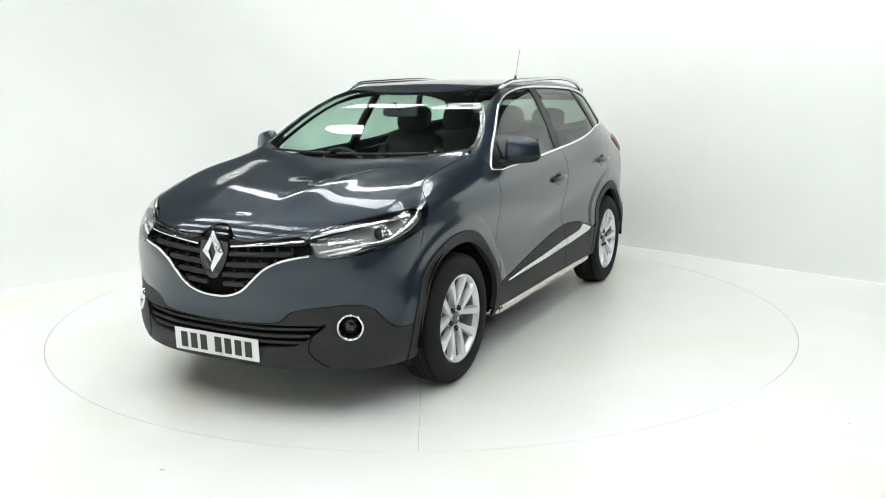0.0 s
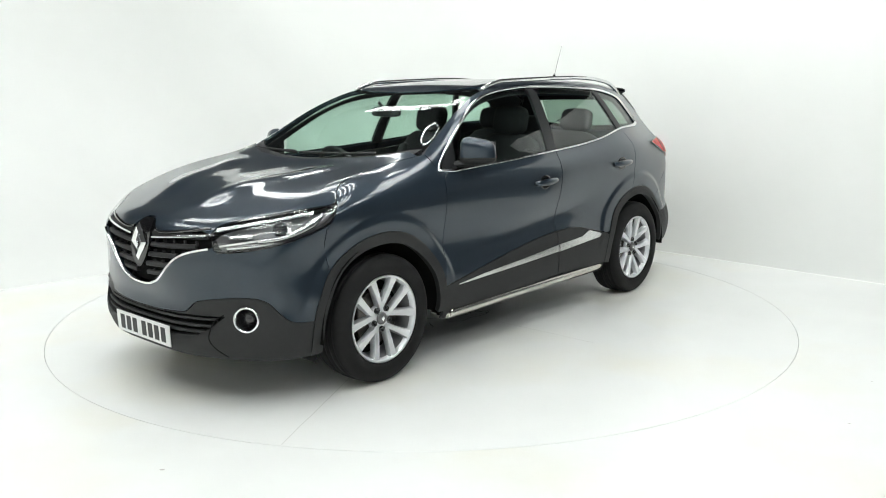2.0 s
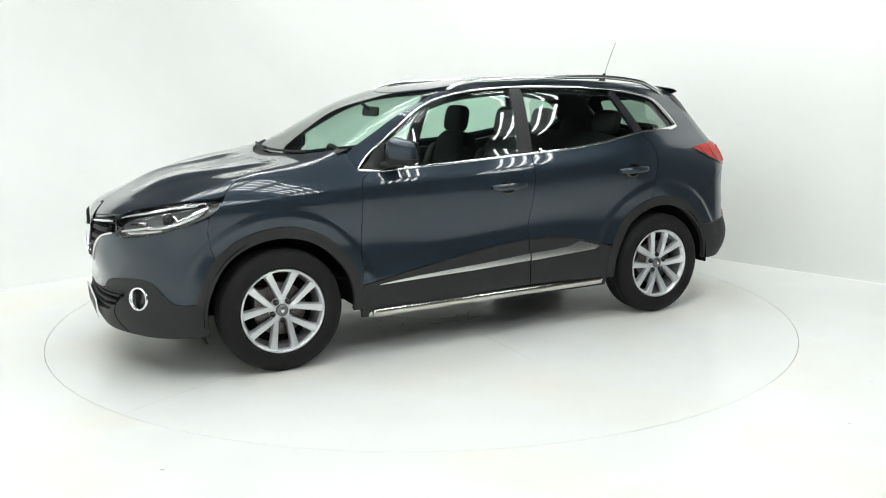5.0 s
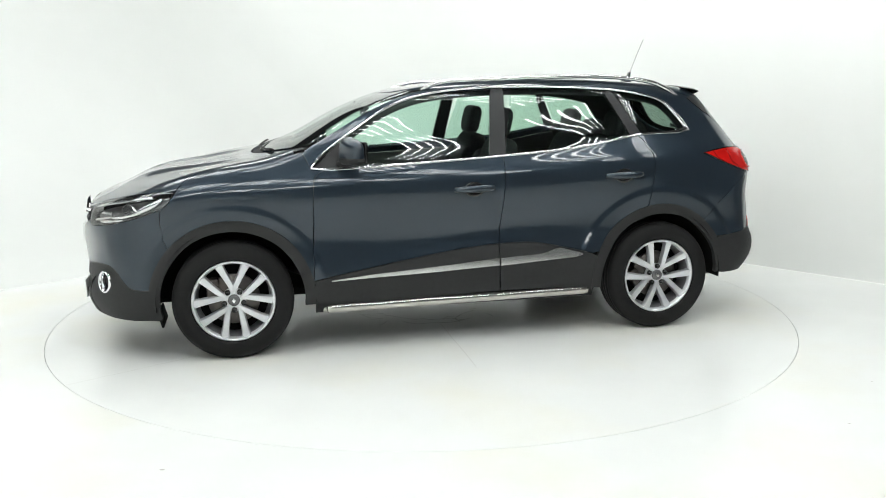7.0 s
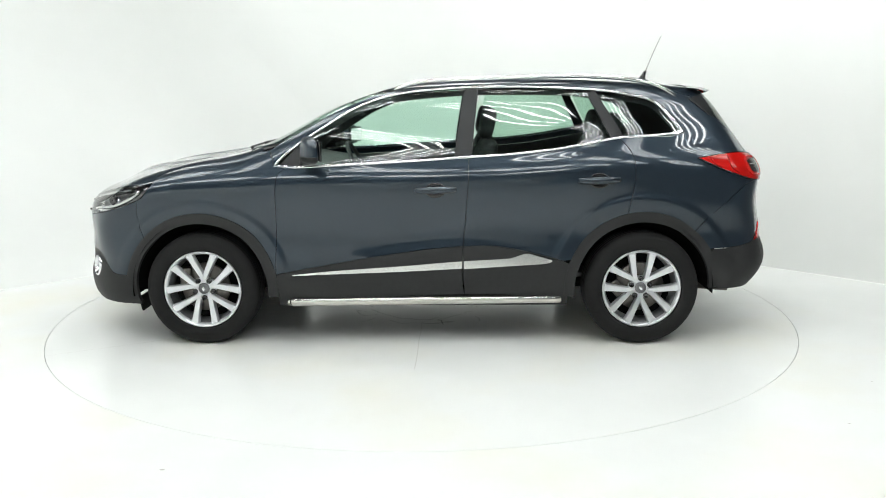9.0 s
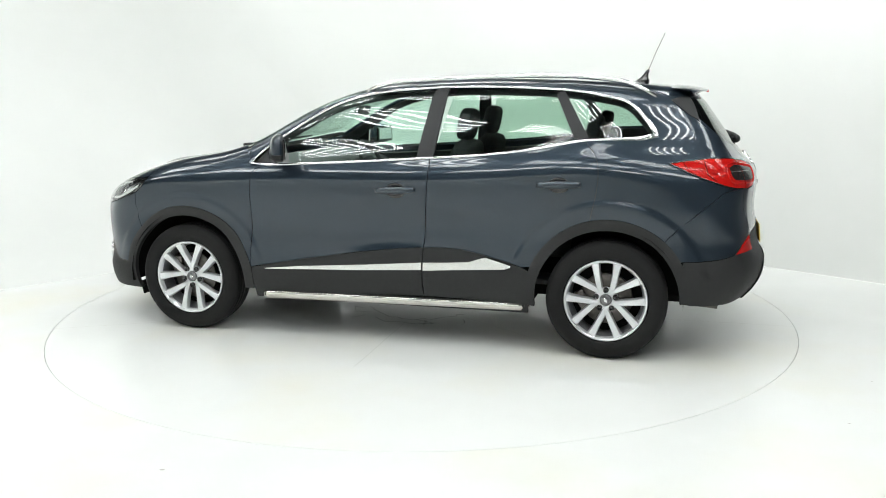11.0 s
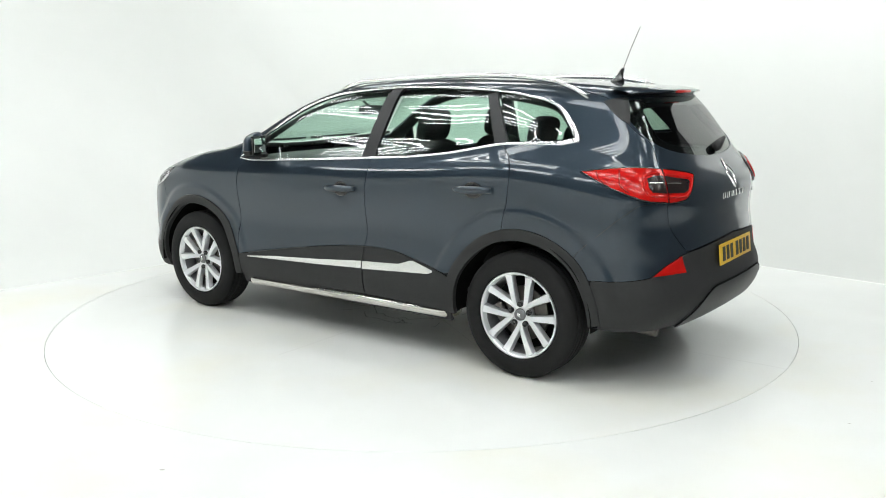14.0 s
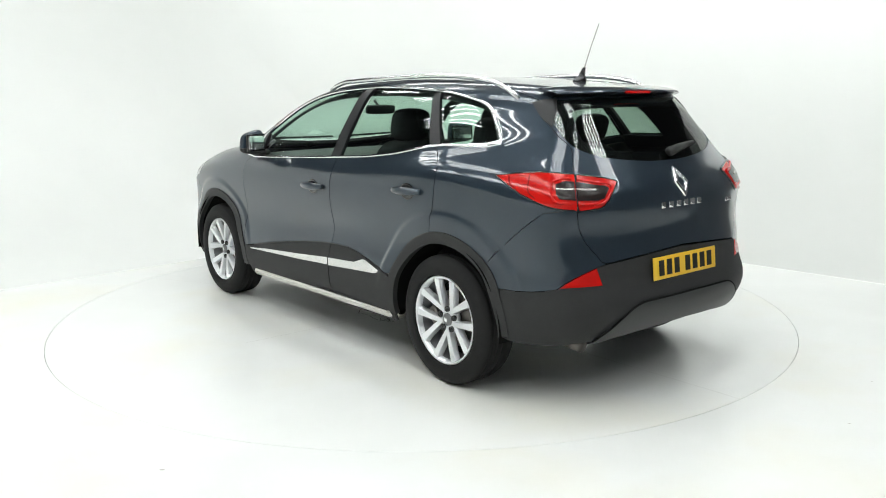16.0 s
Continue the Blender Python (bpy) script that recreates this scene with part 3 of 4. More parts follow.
    def side(flip):
        w = skin("front_wing", wing_d, PAINT, car, flip=flip)
        f = skin("front_door", door_fd, PAINT, car, flip=flip)
        r = skin("rear_door", door_rd, PAINT, car, flip=flip)
        b = skin("body_side", quarter_d, PAINT, car, flip=flip)
        skin("pillar_trim", pillar_in, DASH, car, "dark inner pillar trim", flip)
        skin("wheel_arch_trim", arch_fd, BLACK, car, "matt black plastic arch trim", flip)
        skin("wheel_arch_trim", arch_rd, BLACK, car, "matt black plastic arch trim", flip)
        skin("door_cladding", lowf_d, BLACK, f, "matt black plastic cladding", flip)
        skin("door_cladding", lowr_d, BLACK, r, "matt black plastic cladding", flip)
        skin("sill", sill_d, BLACK, car, flip=flip)
        for o, d in zip((f, r, b), panes):
            g = skin("side_window", d, GLASS if o is f else PRIVACY, o, "green-tinted side glass", flip)
            g.visible_shadow = False
        for o, d in zip((f, r, f), posts):
            skin("window_post", d, PILLAR, o, "black window post film", flip)
        strip("window_trim", trim_d, CHROME, b, "bright chrome window surround", flip)
        skin("bright_strip", f1, BRIGHT, f, "bright metal strip", flip)
        skin("bright_strip", f2, BRIGHT, r, "bright metal strip", flip)
        for o, x, z in ((f, -.092, .943), (r, -1.05, .996)):
            handle(o, x, z, flip)
    mirrored(side)


def handle(door, x, z, flip):
    """A pull handle over a scooped cup."""
    s = -1 if flip else 1
    p = on_side([(x, z)])[0]
    n = slope(p[None])[0]
    y = p[1]
    V, F = lathe([(.001, .0015), (.036, .002), (.042, .003), (.046, .0005)], 32)
    V = [(x + v[0] * 1.35, s * (y + v[1]), z + v[2] * .95) for v in V]
    put("handle_cup", mesh_of("handle_cup", V, F if s < 0 else [f[::-1] for f in F], GLOSS), door)
    pts = [(x + .118 - .236 * t, s * (y + .006 + .026 * math.sin(math.pi * min(1, max(0, t))) ** .5), z + .006 * t) for t in np.linspace(0, 1, 15)]
    V, F = tube(pts, [.008 + .013 * math.sin(math.pi * (.08 + .84 * t)) ** .6 for t in np.linspace(0, 1, 15)], 14)
    V = [Vector((v.x, y * s + (v.y - y * s) * .85, z + (v.z - z) * 1.05)) for v in V]
    put("handle", mesh_of("handle", V, F, PAINT), door)


def top_panels():
    hood = [tuple(p) for p in on_top([(1.185, 0), (1.17, .2), (1.115, .42), (1.03, .60), (.95, .70)])] + [tuple(p) for p in hoodline[::-1][3:]] + [tuple(p) for p in light_up[::-1][2:]]
    hood += [tuple(p) for p in on_nose([(.40, .874), (.32, .864), (.20, .848), (.125, .846), (.095, .858), (.065, .882), (.03, .900), (0, .902)])]
    skin("bonnet", sheet(both(hood), BONNET, .017), PAINT, car)
    skin("roof", sheet(both([tuple(p) for p in on_top([(.31, 0), (.29, .25), (.22, .45)])] + [tuple(p) for p in roofside] + [tuple(p) for p in on_top([(-1.74, .4), (-1.75, 0)])]), SKY, .03), PAINT, car)
    g = skin("windscreen", sheet(both([tuple(p) for p in on_top([(1.13, 0), (1.115, .2), (1.06, .42), (.98, .58), (.87, .72)])] + [tuple(p) for p in pillar[1:-4]] + [tuple(p) for p in on_top([(.215, .49), (.28, .3), (.315, 0)])]), Along((.9, 0, 1)), .04, .003, -.003, .004), GLASS, car, "raked windscreen")
    g.visible_shadow = False
    band = [tuple(p) for p in on_top([(1.185, 0), (1.17, .2), (1.115, .42), (1.03, .60), (.93, .715), (.87, .725), (.98, .58), (1.06, .42), (1.115, .2), (1.13, 0)])]
    skin("cowl_panel", sheet(both(band), Along((.6, 0, 1)), .03, 0, -.014, .02), BLACK, car, "black plastic scuttle below the windscreen")
    skin("screen_band", sheet(both([tuple(p) for p in on_top([(.315, 0), (.28, .3), (.215, .49), (.26, .49), (.315, .3), (.35, 0)])]), Along((.9, 0, 1)), .03, 0, -.004, .004), GLOSS, g, "black printed band")


def fog_hole(s):
    """The round hole for a fog lamp."""
    c = np.array((2.04, .659, .452))
    e = np.array((-.55, .83, 0))
    p = snap([c + .057 * (e * math.cos(a) + np.array((0, 0, 1)) * math.sin(a)) for a in np.linspace(0, 2 * math.pi, 28)[:-1]], NOSEV)
    return p * (1, s, 1)


def nose_parts():
    vee = bend([(0, .572), (.05, .574), (.10, .583), (.16, .606), (.206, .640), (.26, .69), (.31, .728), (.38, .760), (.45, .778), (.50, .788)], 4)
    vee3 = [tuple(p) for p in on_nose(vee)]
    edge = bend([(1.75, .868, .428), (1.863, .809, .432), (1.915, .77, .475), (1.95, .735, .528), (1.993, .693, .553), (2.05, .62, .556), (2.109, .521, .546), (2.15, .42, .525), (2.165, .38, .495), (2.178, .335, .468), (2.20, .15, .455), (2.205, 0, .452)], 4)
    edge3 = [tuple(p) for p in snap(edge, NOSEV)]
    seam = [tuple(p) for p in on_side([(1.70, .80), (1.69, .72), (1.665, .64)])]
    arch = [tuple(p) for p in on_side(arc(HUB_F, .452, 40, 11, 12))]
    b = skin("front_bumper", sheet(both(vee3 + [tuple(p) for p in light_low[::-1][4:-8]] + seam + arch + edge3), NOSEV, .017, .0014), PAINT, car)
    low_edge = [tuple(p) for p in snap([(1.70, .80, .24), (1.85, .75, .238), (2.057, .6, .245), (2.12, .5, .245), (2.17, .3, .24), (2.19, 0, .24)], NOSEV)]
    mouth = [tuple(p) for p in on_nose(both([(0, 0, .444), (0, .33, .458), (0, .57, .463), (0, .50, .40), (0, .43, .362), (0, .25, .345), (0, 0, .342)])[:, 1:])]
    lowp = skin("lower_bumper", sheet(both(edge3[::-1] + [tuple(p) for p in on_side(arc(HUB_F, .452, 10, -13, 10))] + low_edge), NOSEV, .02, .002, -.002, .03, [mouth] + [fog_hole(s) for s in (1, -1)]), BLACK, car, "matt black plastic lower bumper")
    skin("intake_back", sheet(mouth, NOSEV, .05, -.02, -.06, .002), DARK, lowp)
    for i, z in enumerate((.435, .402, .369)):
        h = .53 - .03 * i
        P = on_nose([(y, z + .012 * (abs(y) / .5) ** 2) for y in np.linspace(-h, h, 40)])
        strip("intake_slat", ribbon(P, .017, .018, -.030), BLACK, lowp)
    # upper grille
    gr = [tuple(p) for p in on_nose(bend([(0, .893), (.05, .885), (.095, .852), (.13, .842), (.20, .844), (.32, .858), (.40, .862), (.478, .850)], 3))] + vee3[::-1]
    g = skin("grille", sheet(both(gr), NOSEV, .03, 0, -.030, .002), DARK, car, "black grille with a bright lower edge")
    rows = [(.828, .47), (.772, .42), (.722, .30), (.672, .235), (.625, .175)]
    for z, h in rows:
        for s in (1, -1):
            P = on_nose([(s * y, z + .05 * y) for y in np.linspace(.05, h, 24)])
            strip("grille_slat", ribbon(P, .026, .016, -.022), BLACK, g)
            for y in np.arange(.11, h - .02, .075):
                q = on_nose([(s * y, z - .024 + .05 * y), (s * (y + .012), z - .050 + .05 * y)])
                strip("grille_rib", ribbon(q, .010, .012, -.024), BLACK, g)
    strip("grille_trim", ribbon(on_nose([(-y, z) for y, z in vee[::-1]][:-1] + [tuple(q) for q in vee]), .014, .010, .0), CHROME, g, "chrome V-shaped edge")
    strip("grille_surround", ribbon(on_nose([(-y, z) for y, z in bend([(.10, .850), (.14, .842), (.20, .843), (.32, .858), (.47, .878)], 5)[::-1]]), .014, .006, -.004), GLOSS, g)
    strip("grille_surround", ribbon(on_nose(bend([(.10, .850), (.14, .842), (.20, .843), (.32, .858), (.47, .878)], 5)), .014, .006, -.004), GLOSS, g)
    for s in (1, -1):
        strip("grille_bar", ribbon(on_nose([(s * y, .812 + .095 * (y - .1)) for y in np.linspace(.10, .468, 20)]), .015, .010, -.004), CHROME, g, "chrome bar")
    # badge: plain bright rhombus on a dark shield
    sh = on_nose(bend([(0, .893), (.05, .885), (.085, .80), (.07, .72), (.03, .665), (0, .655)], 4))
    skin("badge_back", sheet(both(sh), NOSEV, .02, 0, .004, .03), GLOSS, g)
    rhombus(g, 2.192, .782, .066, .100, 1, -5)
    # fog lamps
    for s in (1, -1):
        c = snap([(2.04, .659, .452)], NOSEV)[0]
        n = slope(c[None])[0]
        mm = Matrix.Translation((c[0], c[1], c[2])) @ (Vector((0, 0, 1)).rotation_difference(Vector((n[0], n[1], n[2] * .5)).normalized())).to_matrix().to_4x4()
        for nm, prof, mt in (("fog_ring", [(.050, -.03), (.052, .002), (.057, .007), (.062, .005), (.065, -.008)], CHROME), ("fog_cup", [(.053, .002), (.050, -.03), (.044, -.06), (.001, -.062)], GLOSS), ("fog_lens", [(.040, -.055), (.036, -.044), (.018, -.037), (.001, -.035)], GLOSS)):
            V, F = lathe(prof, 40, "z")
            V = [mm @ Vector(v) for v in V]
            V = [Vector((v.x, v.y * s, v.z)) for v in V]
            put(nm, mesh_of(nm, V, F if s > 0 else [f[::-1] for f in F], mt), lowp)
    # groove round the outer end of the lower bumper
    gv = bend([(2.100, .562, .471), (2.127, .521, .439), (2.143, .505, .393), (2.148, .498, .350), (2.131, .520, .306), (2.088, .570, .258)], 5)
    for s in (1, -1):
        strip("bumper_groove", ribbon(snap(gv, NOSEV), .006, .0015, -.001), DARK, lowp, "dark joint in the lower bumper", s < 0)
    plate(2.214, .332, WHITEPL, 1, 2)


def rhombus(parent, x, z, w, h, s, tilt):
    """Faceted bright frame of a rhombus."""
    bm = bmesh.new()
    rings = [(1.0, -.004), (.74, .012), (.46, .002), (.42, -.008)]
    vs = []
    for k, d in rings:
        vs.append([bm.verts.new((d * s, w * k * a * (1 if k > .6 else .75), h * k * b * (1 if k > .6 else 1.1))) for a, b in ((1, 0), (0, 1), (-1, 0), (0, -1))])
    for a, b in zip(vs, vs[1:]):
        for i in range(4):
            j = (i + 1) % 4
            bm.faces.new((a[i], a[j], b[j], b[i]) if s > 0 else (a[i], b[i], b[j], a[j]))
    bmesh.ops.transform(bm, matrix=Matrix.Translation((x + .012 * s, 0, z)) @ Matrix.Rotation(radians(tilt), 4, "Y"), verts=bm.verts)
    return part("badge", bm, CHROME, parent, "plain chrome rhombus badge", smooth=False)


def plate(x, z, material, s, tilt):
    """A number plate with plain bars in place of its characters."""
    m = Matrix.Translation((x, 0, z)) @ Matrix.Rotation(radians(tilt * s), 4, "Y")
    bm = bmesh.new()
    box(bm, (0, 0, 0), (.006, .52, .111), bev=.002)
    bmesh.ops.transform(bm, matrix=m, verts=bm.verts)
    p = part("number_plate", bm, material, car, "number plate with dark bars")
    for k in (-3, -2, -1, .45, 1.45, 2.45, 3.45):
        bm = bmesh.new()
        box(bm, (.0042 * s, (k - .2) * .062 * s, 0), (.002, .040, .076))
        bmesh.ops.transform(bm, matrix=m, verts=bm.verts)
        part("character_bar", bm, INK, p)


def headlamps():
    outline = [tuple(p) for p in light_up] + [tuple(p) for p in light_low[1:-1]]
    lens, back = sheet(outline, FRONTQ, .025, .002, .001, .006), sheet(outline, FRONTQ, .03, .001, -.050, .002)
    wallr = sheet(outline, FRONTQ, .03, .002, -.004, .06, [snap(outline, FRONTQ) * 0 + inset3(outline, .006)])
    guide = snap(bend([(2.10, .535, .802), (2.06, .605, .818), (2.017, .663, .830), (1.985, .70, .838)], 5), FRONTQ)
    wing_p = [(1.985, .70, .834), (1.94, .748, .838), (1.896, .780, .846), (1.856, .803, .858), (1.809, .824, .880), (1.758, .842, .908), (1.712, .846, .938), (1.690, .842, .954)]
    wing_g = snap(bend(wing_p, 4), FRONTQ)
    wing_w = np.interp(np.linspace(0, 7, len(wing_g)), range(8), (.024, .020, .022, .028, .036, .040, .030, .012))
    brow = snap(bend([(2.088, .512, .880), (2.041, .570, .901), (1.959, .674, .925), (1.864, .764, .942), (1.742, .828, .957)], 6), FRONTQ)
    bowl = snap(bend([(1.885, .772, .912), (1.868, .788, .893), (1.866, .792, .868)], 5), FRONTQ)
    pod = snap(bend([(2.065, .578, .860), (2.03, .625, .864), (1.995, .672, .868)], 5), FRONTQ)
    shelf = snap(bend([(2.085, .565, .790), (2.02, .665, .806), (1.93, .752, .822)], 5), FRONTQ)

    def one(flip):
        s = -1 if flip else 1
        b = skin("headlamp", back, LAMPBACK, car, "clear headlamp with dark inside and bright light guides", flip)
        skin("lamp_rim", wallr, GLOSS, b, flip=flip)
        g = skin("lamp_lens", lens, CLEAR, b, "clear lamp lens", flip)
        g.visible_shadow = False
        strip("light_guide", ribbon(guide, .010, .006, -.026), WHITEPL, b, "thin white light guide", flip)
        strip("light_wing", ribbon(wing_g, wing_w, .012, -.030), SATIN, b, "bright swept light guide", flip)
        strip("lamp_brow", ribbon(brow, .015, .008, -.012), CHROME, b, "thin bright brow", flip)
        strip("lamp_bowl", ribbon(bowl, np.linspace(.030, .044, len(bowl)), .010, -.038), SILVER, b, "bright reflector", flip)
        strip("lamp_pod", ribbon(pod, np.linspace(.016, .024, len(pod)), .012, -.040), SILVER, b, "small bright reflector", flip)
        strip("lamp_bezel", ribbon(shelf, .026, .008, -.042), SILVER, b, "indicator reflector", flip)
        for (x, y, z), r in (((1.912, .756, .880), .030),):
            c = snap([(x, y, z)], FRONTQ)[0]
            n = Vector((.93, .33, .1)).normalized()
            mm = Matrix.Translation(Vector(c) - n * .028) @ Vector((0, 0, 1)).rotation_difference(n).to_matrix().to_4x4()
            for nm, prof, mt in (("projector_ring", [(r * .9, -.02), (r * 1.0, .002), (r * 1.08, .004), (r * 1.15, -.02)], GLOSS), ("projector_lens", [(r * .92, -.002), (r * .7, .012), (r * .35, .019), (.0006, .021)], GLOSS)):
                V, F = lathe(prof, 36, "z")
                V = [mm @ Vector(v) for v in V]
                V = [(v.x, v.y * s, v.z) for v in V]
                put(nm, mesh_of(nm, V, F if s > 0 else [f[::-1] for f in F], mt), b)
    mirrored(one)


def inset3(outline, g):
    q = inset(FRONTQ.flat(np.array(outline, float)), g)
    return FRONTQ.meet(q, (np.array(outline) @ FRONTQ.d).max())


def tail_parts():
    # tail lamps: outer half on the quarter, inner half on the tailgate
    out = bend([(-1.638, .794, 1.116), (-1.74, .765, 1.130), (-1.866, .713, 1.140), (-1.985, .628, 1.132)], 5) + bend([(-2.044, .668, .978), (-1.99, .735, .984), (-1.935, .781, 1.002), (-1.808, .801, 1.045), (-1.70, .80, 1.09)], 5)
    inn = bend([(-1.991, .622, 1.132), (-2.04, .54, 1.120), (-2.076, .455, 1.102), (-2.083, .440, 1.092)], 4) + [(-2.084, .452, 1.075), (-2.090, .50, 1.025), (-2.093, .54, .992), (-2.088, .565, .982), (-2.07, .61, .977), (-2.048, .662, .976)]
    CORNER = Along((-1, 1, .2))
    outd = sheet(snap(out, CORNER), CORNER, .02, .001, .008, .03)
    innd = sheet(snap(inn, CORNER), CORNER, .02, .001, .008, .03)
    sm1 = sheet(snap([(-1.951, .713, 1.090), (-1.976, .677, 1.103), (-2.0, .645, 1.100), (-2.034, .669, 1.021), (-1.987, .725, 1.027), (-1.969, .729, 1.049)], CORNER), CORNER, .02, 0, .0105, .004)
    sm2 = sheet(snap([(-2.005, .637, 1.099), (-2.047, .562, 1.084), (-2.069, .508, 1.077), (-2.079, .496, 1.066), (-2.087, .535, 1.025), (-2.079, .566, 1.017), (-2.039, .661, 1.021)], CORNER), CORNER, .02, 0, .0105, .004)
    bars = [ribbon(snap([(-1.955, .712, 1.068), (-2.0, .655, 1.066)], CORNER), .008, .003, .011), ribbon(snap([(-2.01, .640, 1.066), (-2.058, .565, 1.062)], CORNER), .008, .003, .011)]
    rib = [ribbon(snap(bend([(x, y, z) for x, y, z in ln], 6), CORNER), .006, .0025, .008) for ln in ([(-1.72, .782, 1.122), (-1.745, .80, 1.085), (-1.80, .81, 1.062)], [(-1.82, .745, 1.128), (-1.85, .785, 1.06), (-1.90, .79, 1.028)])]
    # dark gasket round the lamp and the red light tube round its insert
    rims = [ribbon(snap(ln, CORNER), .009, .006, .004, True) for ln in (out, inn)]
    rings = [ribbon(snap(bend(ln, 5), CORNER), .013, .006, .009) for ln in ([(-1.99, .655, 1.112), (-1.965, .685, 1.114), (-1.940, .722, 1.096), (-1.957, .742, 1.04), (-1.985, .738, 1.014), (-2.03, .682, 1.008)], [(-2.01, .638, 1.111), (-2.047, .562, 1.097), (-2.073, .495, 1.087), (-2.085, .485, 1.066), (-2.094, .528, 1.018), (-2.083, .566, 1.004), (-2.043, .665, 1.008)])]
    refl = sheet(snap(bend([(-2.021, .75, .618), (-2.045, .70, .652), (-2.087, .574, .703)], 5) + [(-2.125, .568, .622)], CORNER), CORNER, .02, .001, .006, .02)
    # tailgate: glass, paint below
    glass_out = [(0, 1.171), (.13, 1.173), (.315, 1.188), (.44, 1.209), (.515, 1.234), (.552, 1.262), (.563, 1.295), (.562, 1.34), (.556, 1.38), (.542, 1.42), (.515, 1.468), (.3, 1.48), (0, 1.483)]
    gl = [tuple(p) for p in on_tail(bend(glass_out, 4))]
    gg = [tuple(p) for p in gate]
    body = [tuple(p) for p in on_tail([(0, .757), (.28, .742), (.5, .722)])] + gg[::-1]
    body += [tuple(p) for p in on_tail([(.50, 1.495), (.3, 1.497), (0, 1.50)])]
    hole = both(gl)
    t = skin("tailgate", sheet(both(body), REAR, .018, .002, 0, .02, [hole]), PAINT, car)
    g = skin("rear_window", sheet(hole, REAR, .04, .002, -.003, .004), REARGLASS, t, "dark tinted rear window")
    g.visible_shadow = False
    inner = [tuple(p) for p in on_tail(both([(0, y, z) for y, z in bend([(0, 1.215), (.29, 1.228), (.41, 1.245), (.47, 1.27), (.485, 1.31), (.47, 1.38), (.44, 1.425), (.25, 1.435), (0, 1.438)], 4)])[:, 1:])]
    skin("printed_band", sheet(hole, REAR, .03, .004, -.007, .003, [inner]), GLOSS, t, "black printed border of the rear glass")
    # spoiler
    bm = bmesh.new()
    xs = np.linspace(-1, 1, 41)
    prof = [(-1.66, 1.0, .006), (-1.74, 1.0, .010), (-1.80, 1.0, .008), (-1.845, .98, .002), (-1.85, .98, -.006), (-1.80, .96, -.030), (-1.74, .93, -.045)]
    rows = []
    for u in xs:
        y = .518 * u
        row = []
        for x, k, dz in prof:
            xx = x + .10 * abs(u) ** 3 * (1 if x < -1.7 else .3)
            zz = float(top(np.array(max(xx, -1.85)), np.array(y * k))) + dz - .012 * abs(u) ** 6
            row.append(bm.verts.new((xx, y * k * (1 - .02 * (x < -1.8)), zz)))
        rows.append(row)
    for a, b in zip(rows, rows[1:]):
        for i in range(len(prof) - 1):
            bm.faces.new((a[i], a[i + 1], b[i + 1], b[i]))
    bmesh.ops.recalc_face_normals(bm, faces=bm.faces)
    sp = part("spoiler", bm, PAINT, t)
    bm = bmesh.new()
    box(bm, (-1.846, 0, 1.506), (.012, .20, .014), bev=.003)
    part("brake_light", bm, RED, sp, "red high brake light")
    fin = [sheet(snap([(-1.635, .551, 1.458), (-1.687, .513, 1.475), (-1.735, .48, 1.475), (-1.765, .515, 1.43), (-1.785, .563, 1.345), (-1.745, .574, 1.368), (-1.702, .569, 1.401)], CORNER), CORNER, .015, 0, .004, .015)]
    # wiper
    V, F = tube([(-2.03, -.03, 1.205), (-2.035, -.03, 1.21), (-2.02, -.12, 1.225), (-1.985, -.30, 1.245)], [.024, .026, .022, .010], 12)
    put("rear_wiper", mesh_of("rear_wiper", V, F, BLACK), t, "black rear wiper")
    # badge and plain letter shapes
    loop = [(.040, 0), (0, .062), (-.040, 0), (0, -.062)]
    dn = [(a[0] + (b[0] - a[0]) * k / 8, 1.068 + a[1] + (b[1] - a[1]) * k / 8) for a, b in zip(loop, loop[1:] + loop[:1]) for k in range(8)]
    strip("badge", ribbon(on_tail(dn), .021, .010, .001, True), CHROME, t, "plain chrome rhombus badge")
    for k in range(6):
        y = .165 - k * .058
        p = on_tail([(y, .968)])[0]
        bm = bmesh.new()
        box(bm, (p[0] - .003, y, .968), (.006, .034, .030), Matrix.Rotation(0, 4, "X"), .002)
        part("letter_shape", bm, CHROME, t, "plain chrome block")
    for k in range(3):
        y = -.425 - k * .026
        p = on_tail([(y, .945)])[0]
        bm = bmesh.new()
        box(bm, (p[0] - .002, y, .945), (.005, .017, .020), Matrix.Rotation(0, 4, "X"), .002)
        part("small_letter_shape", bm, CHROME, t, "plain small chrome block")
    plate(-2.179, .665, YELLOWPL, -1, -6)
    # rear bumper
    arch = [tuple(p) for p in on_side(arc(HUB_R, .452, 149, 180, 16))]
    seam = [tuple(p) for p in snap(bend([(-1.743, .862, .583), (-1.88, .82, .590), (-2.018, .754, .613)], 5), TAILV)]
    ref_top = [tuple(p) for p in snap(bend([(-2.021, .75, .618), (-2.045, .70, .652), (-2.087, .574, .703), (-2.097, .53, .715)], 5), TAILV)]
    top_e = [tuple(p) for p in on_tail([(.5, .718), (.28, .738), (0, .753)])]
    low_e = [tuple(p) for p in snap([(-1.74, .85, .345), (-1.80, .856, .335), (-2.03, .72, .335), (-2.10, .56, .342), (-2.12, .45, .366), (-2.13, .25, .390), (-2.14, 0, .40)], TAILV)]
    rb = skin("rear_bumper", sheet(both(top_e[::-1] + ref_top[::-1] + seam[::-1] + arch[3:] + low_e), TAILV, .03, .002, .003, .03), BLACK, car, "matt black plastic rear bumper")
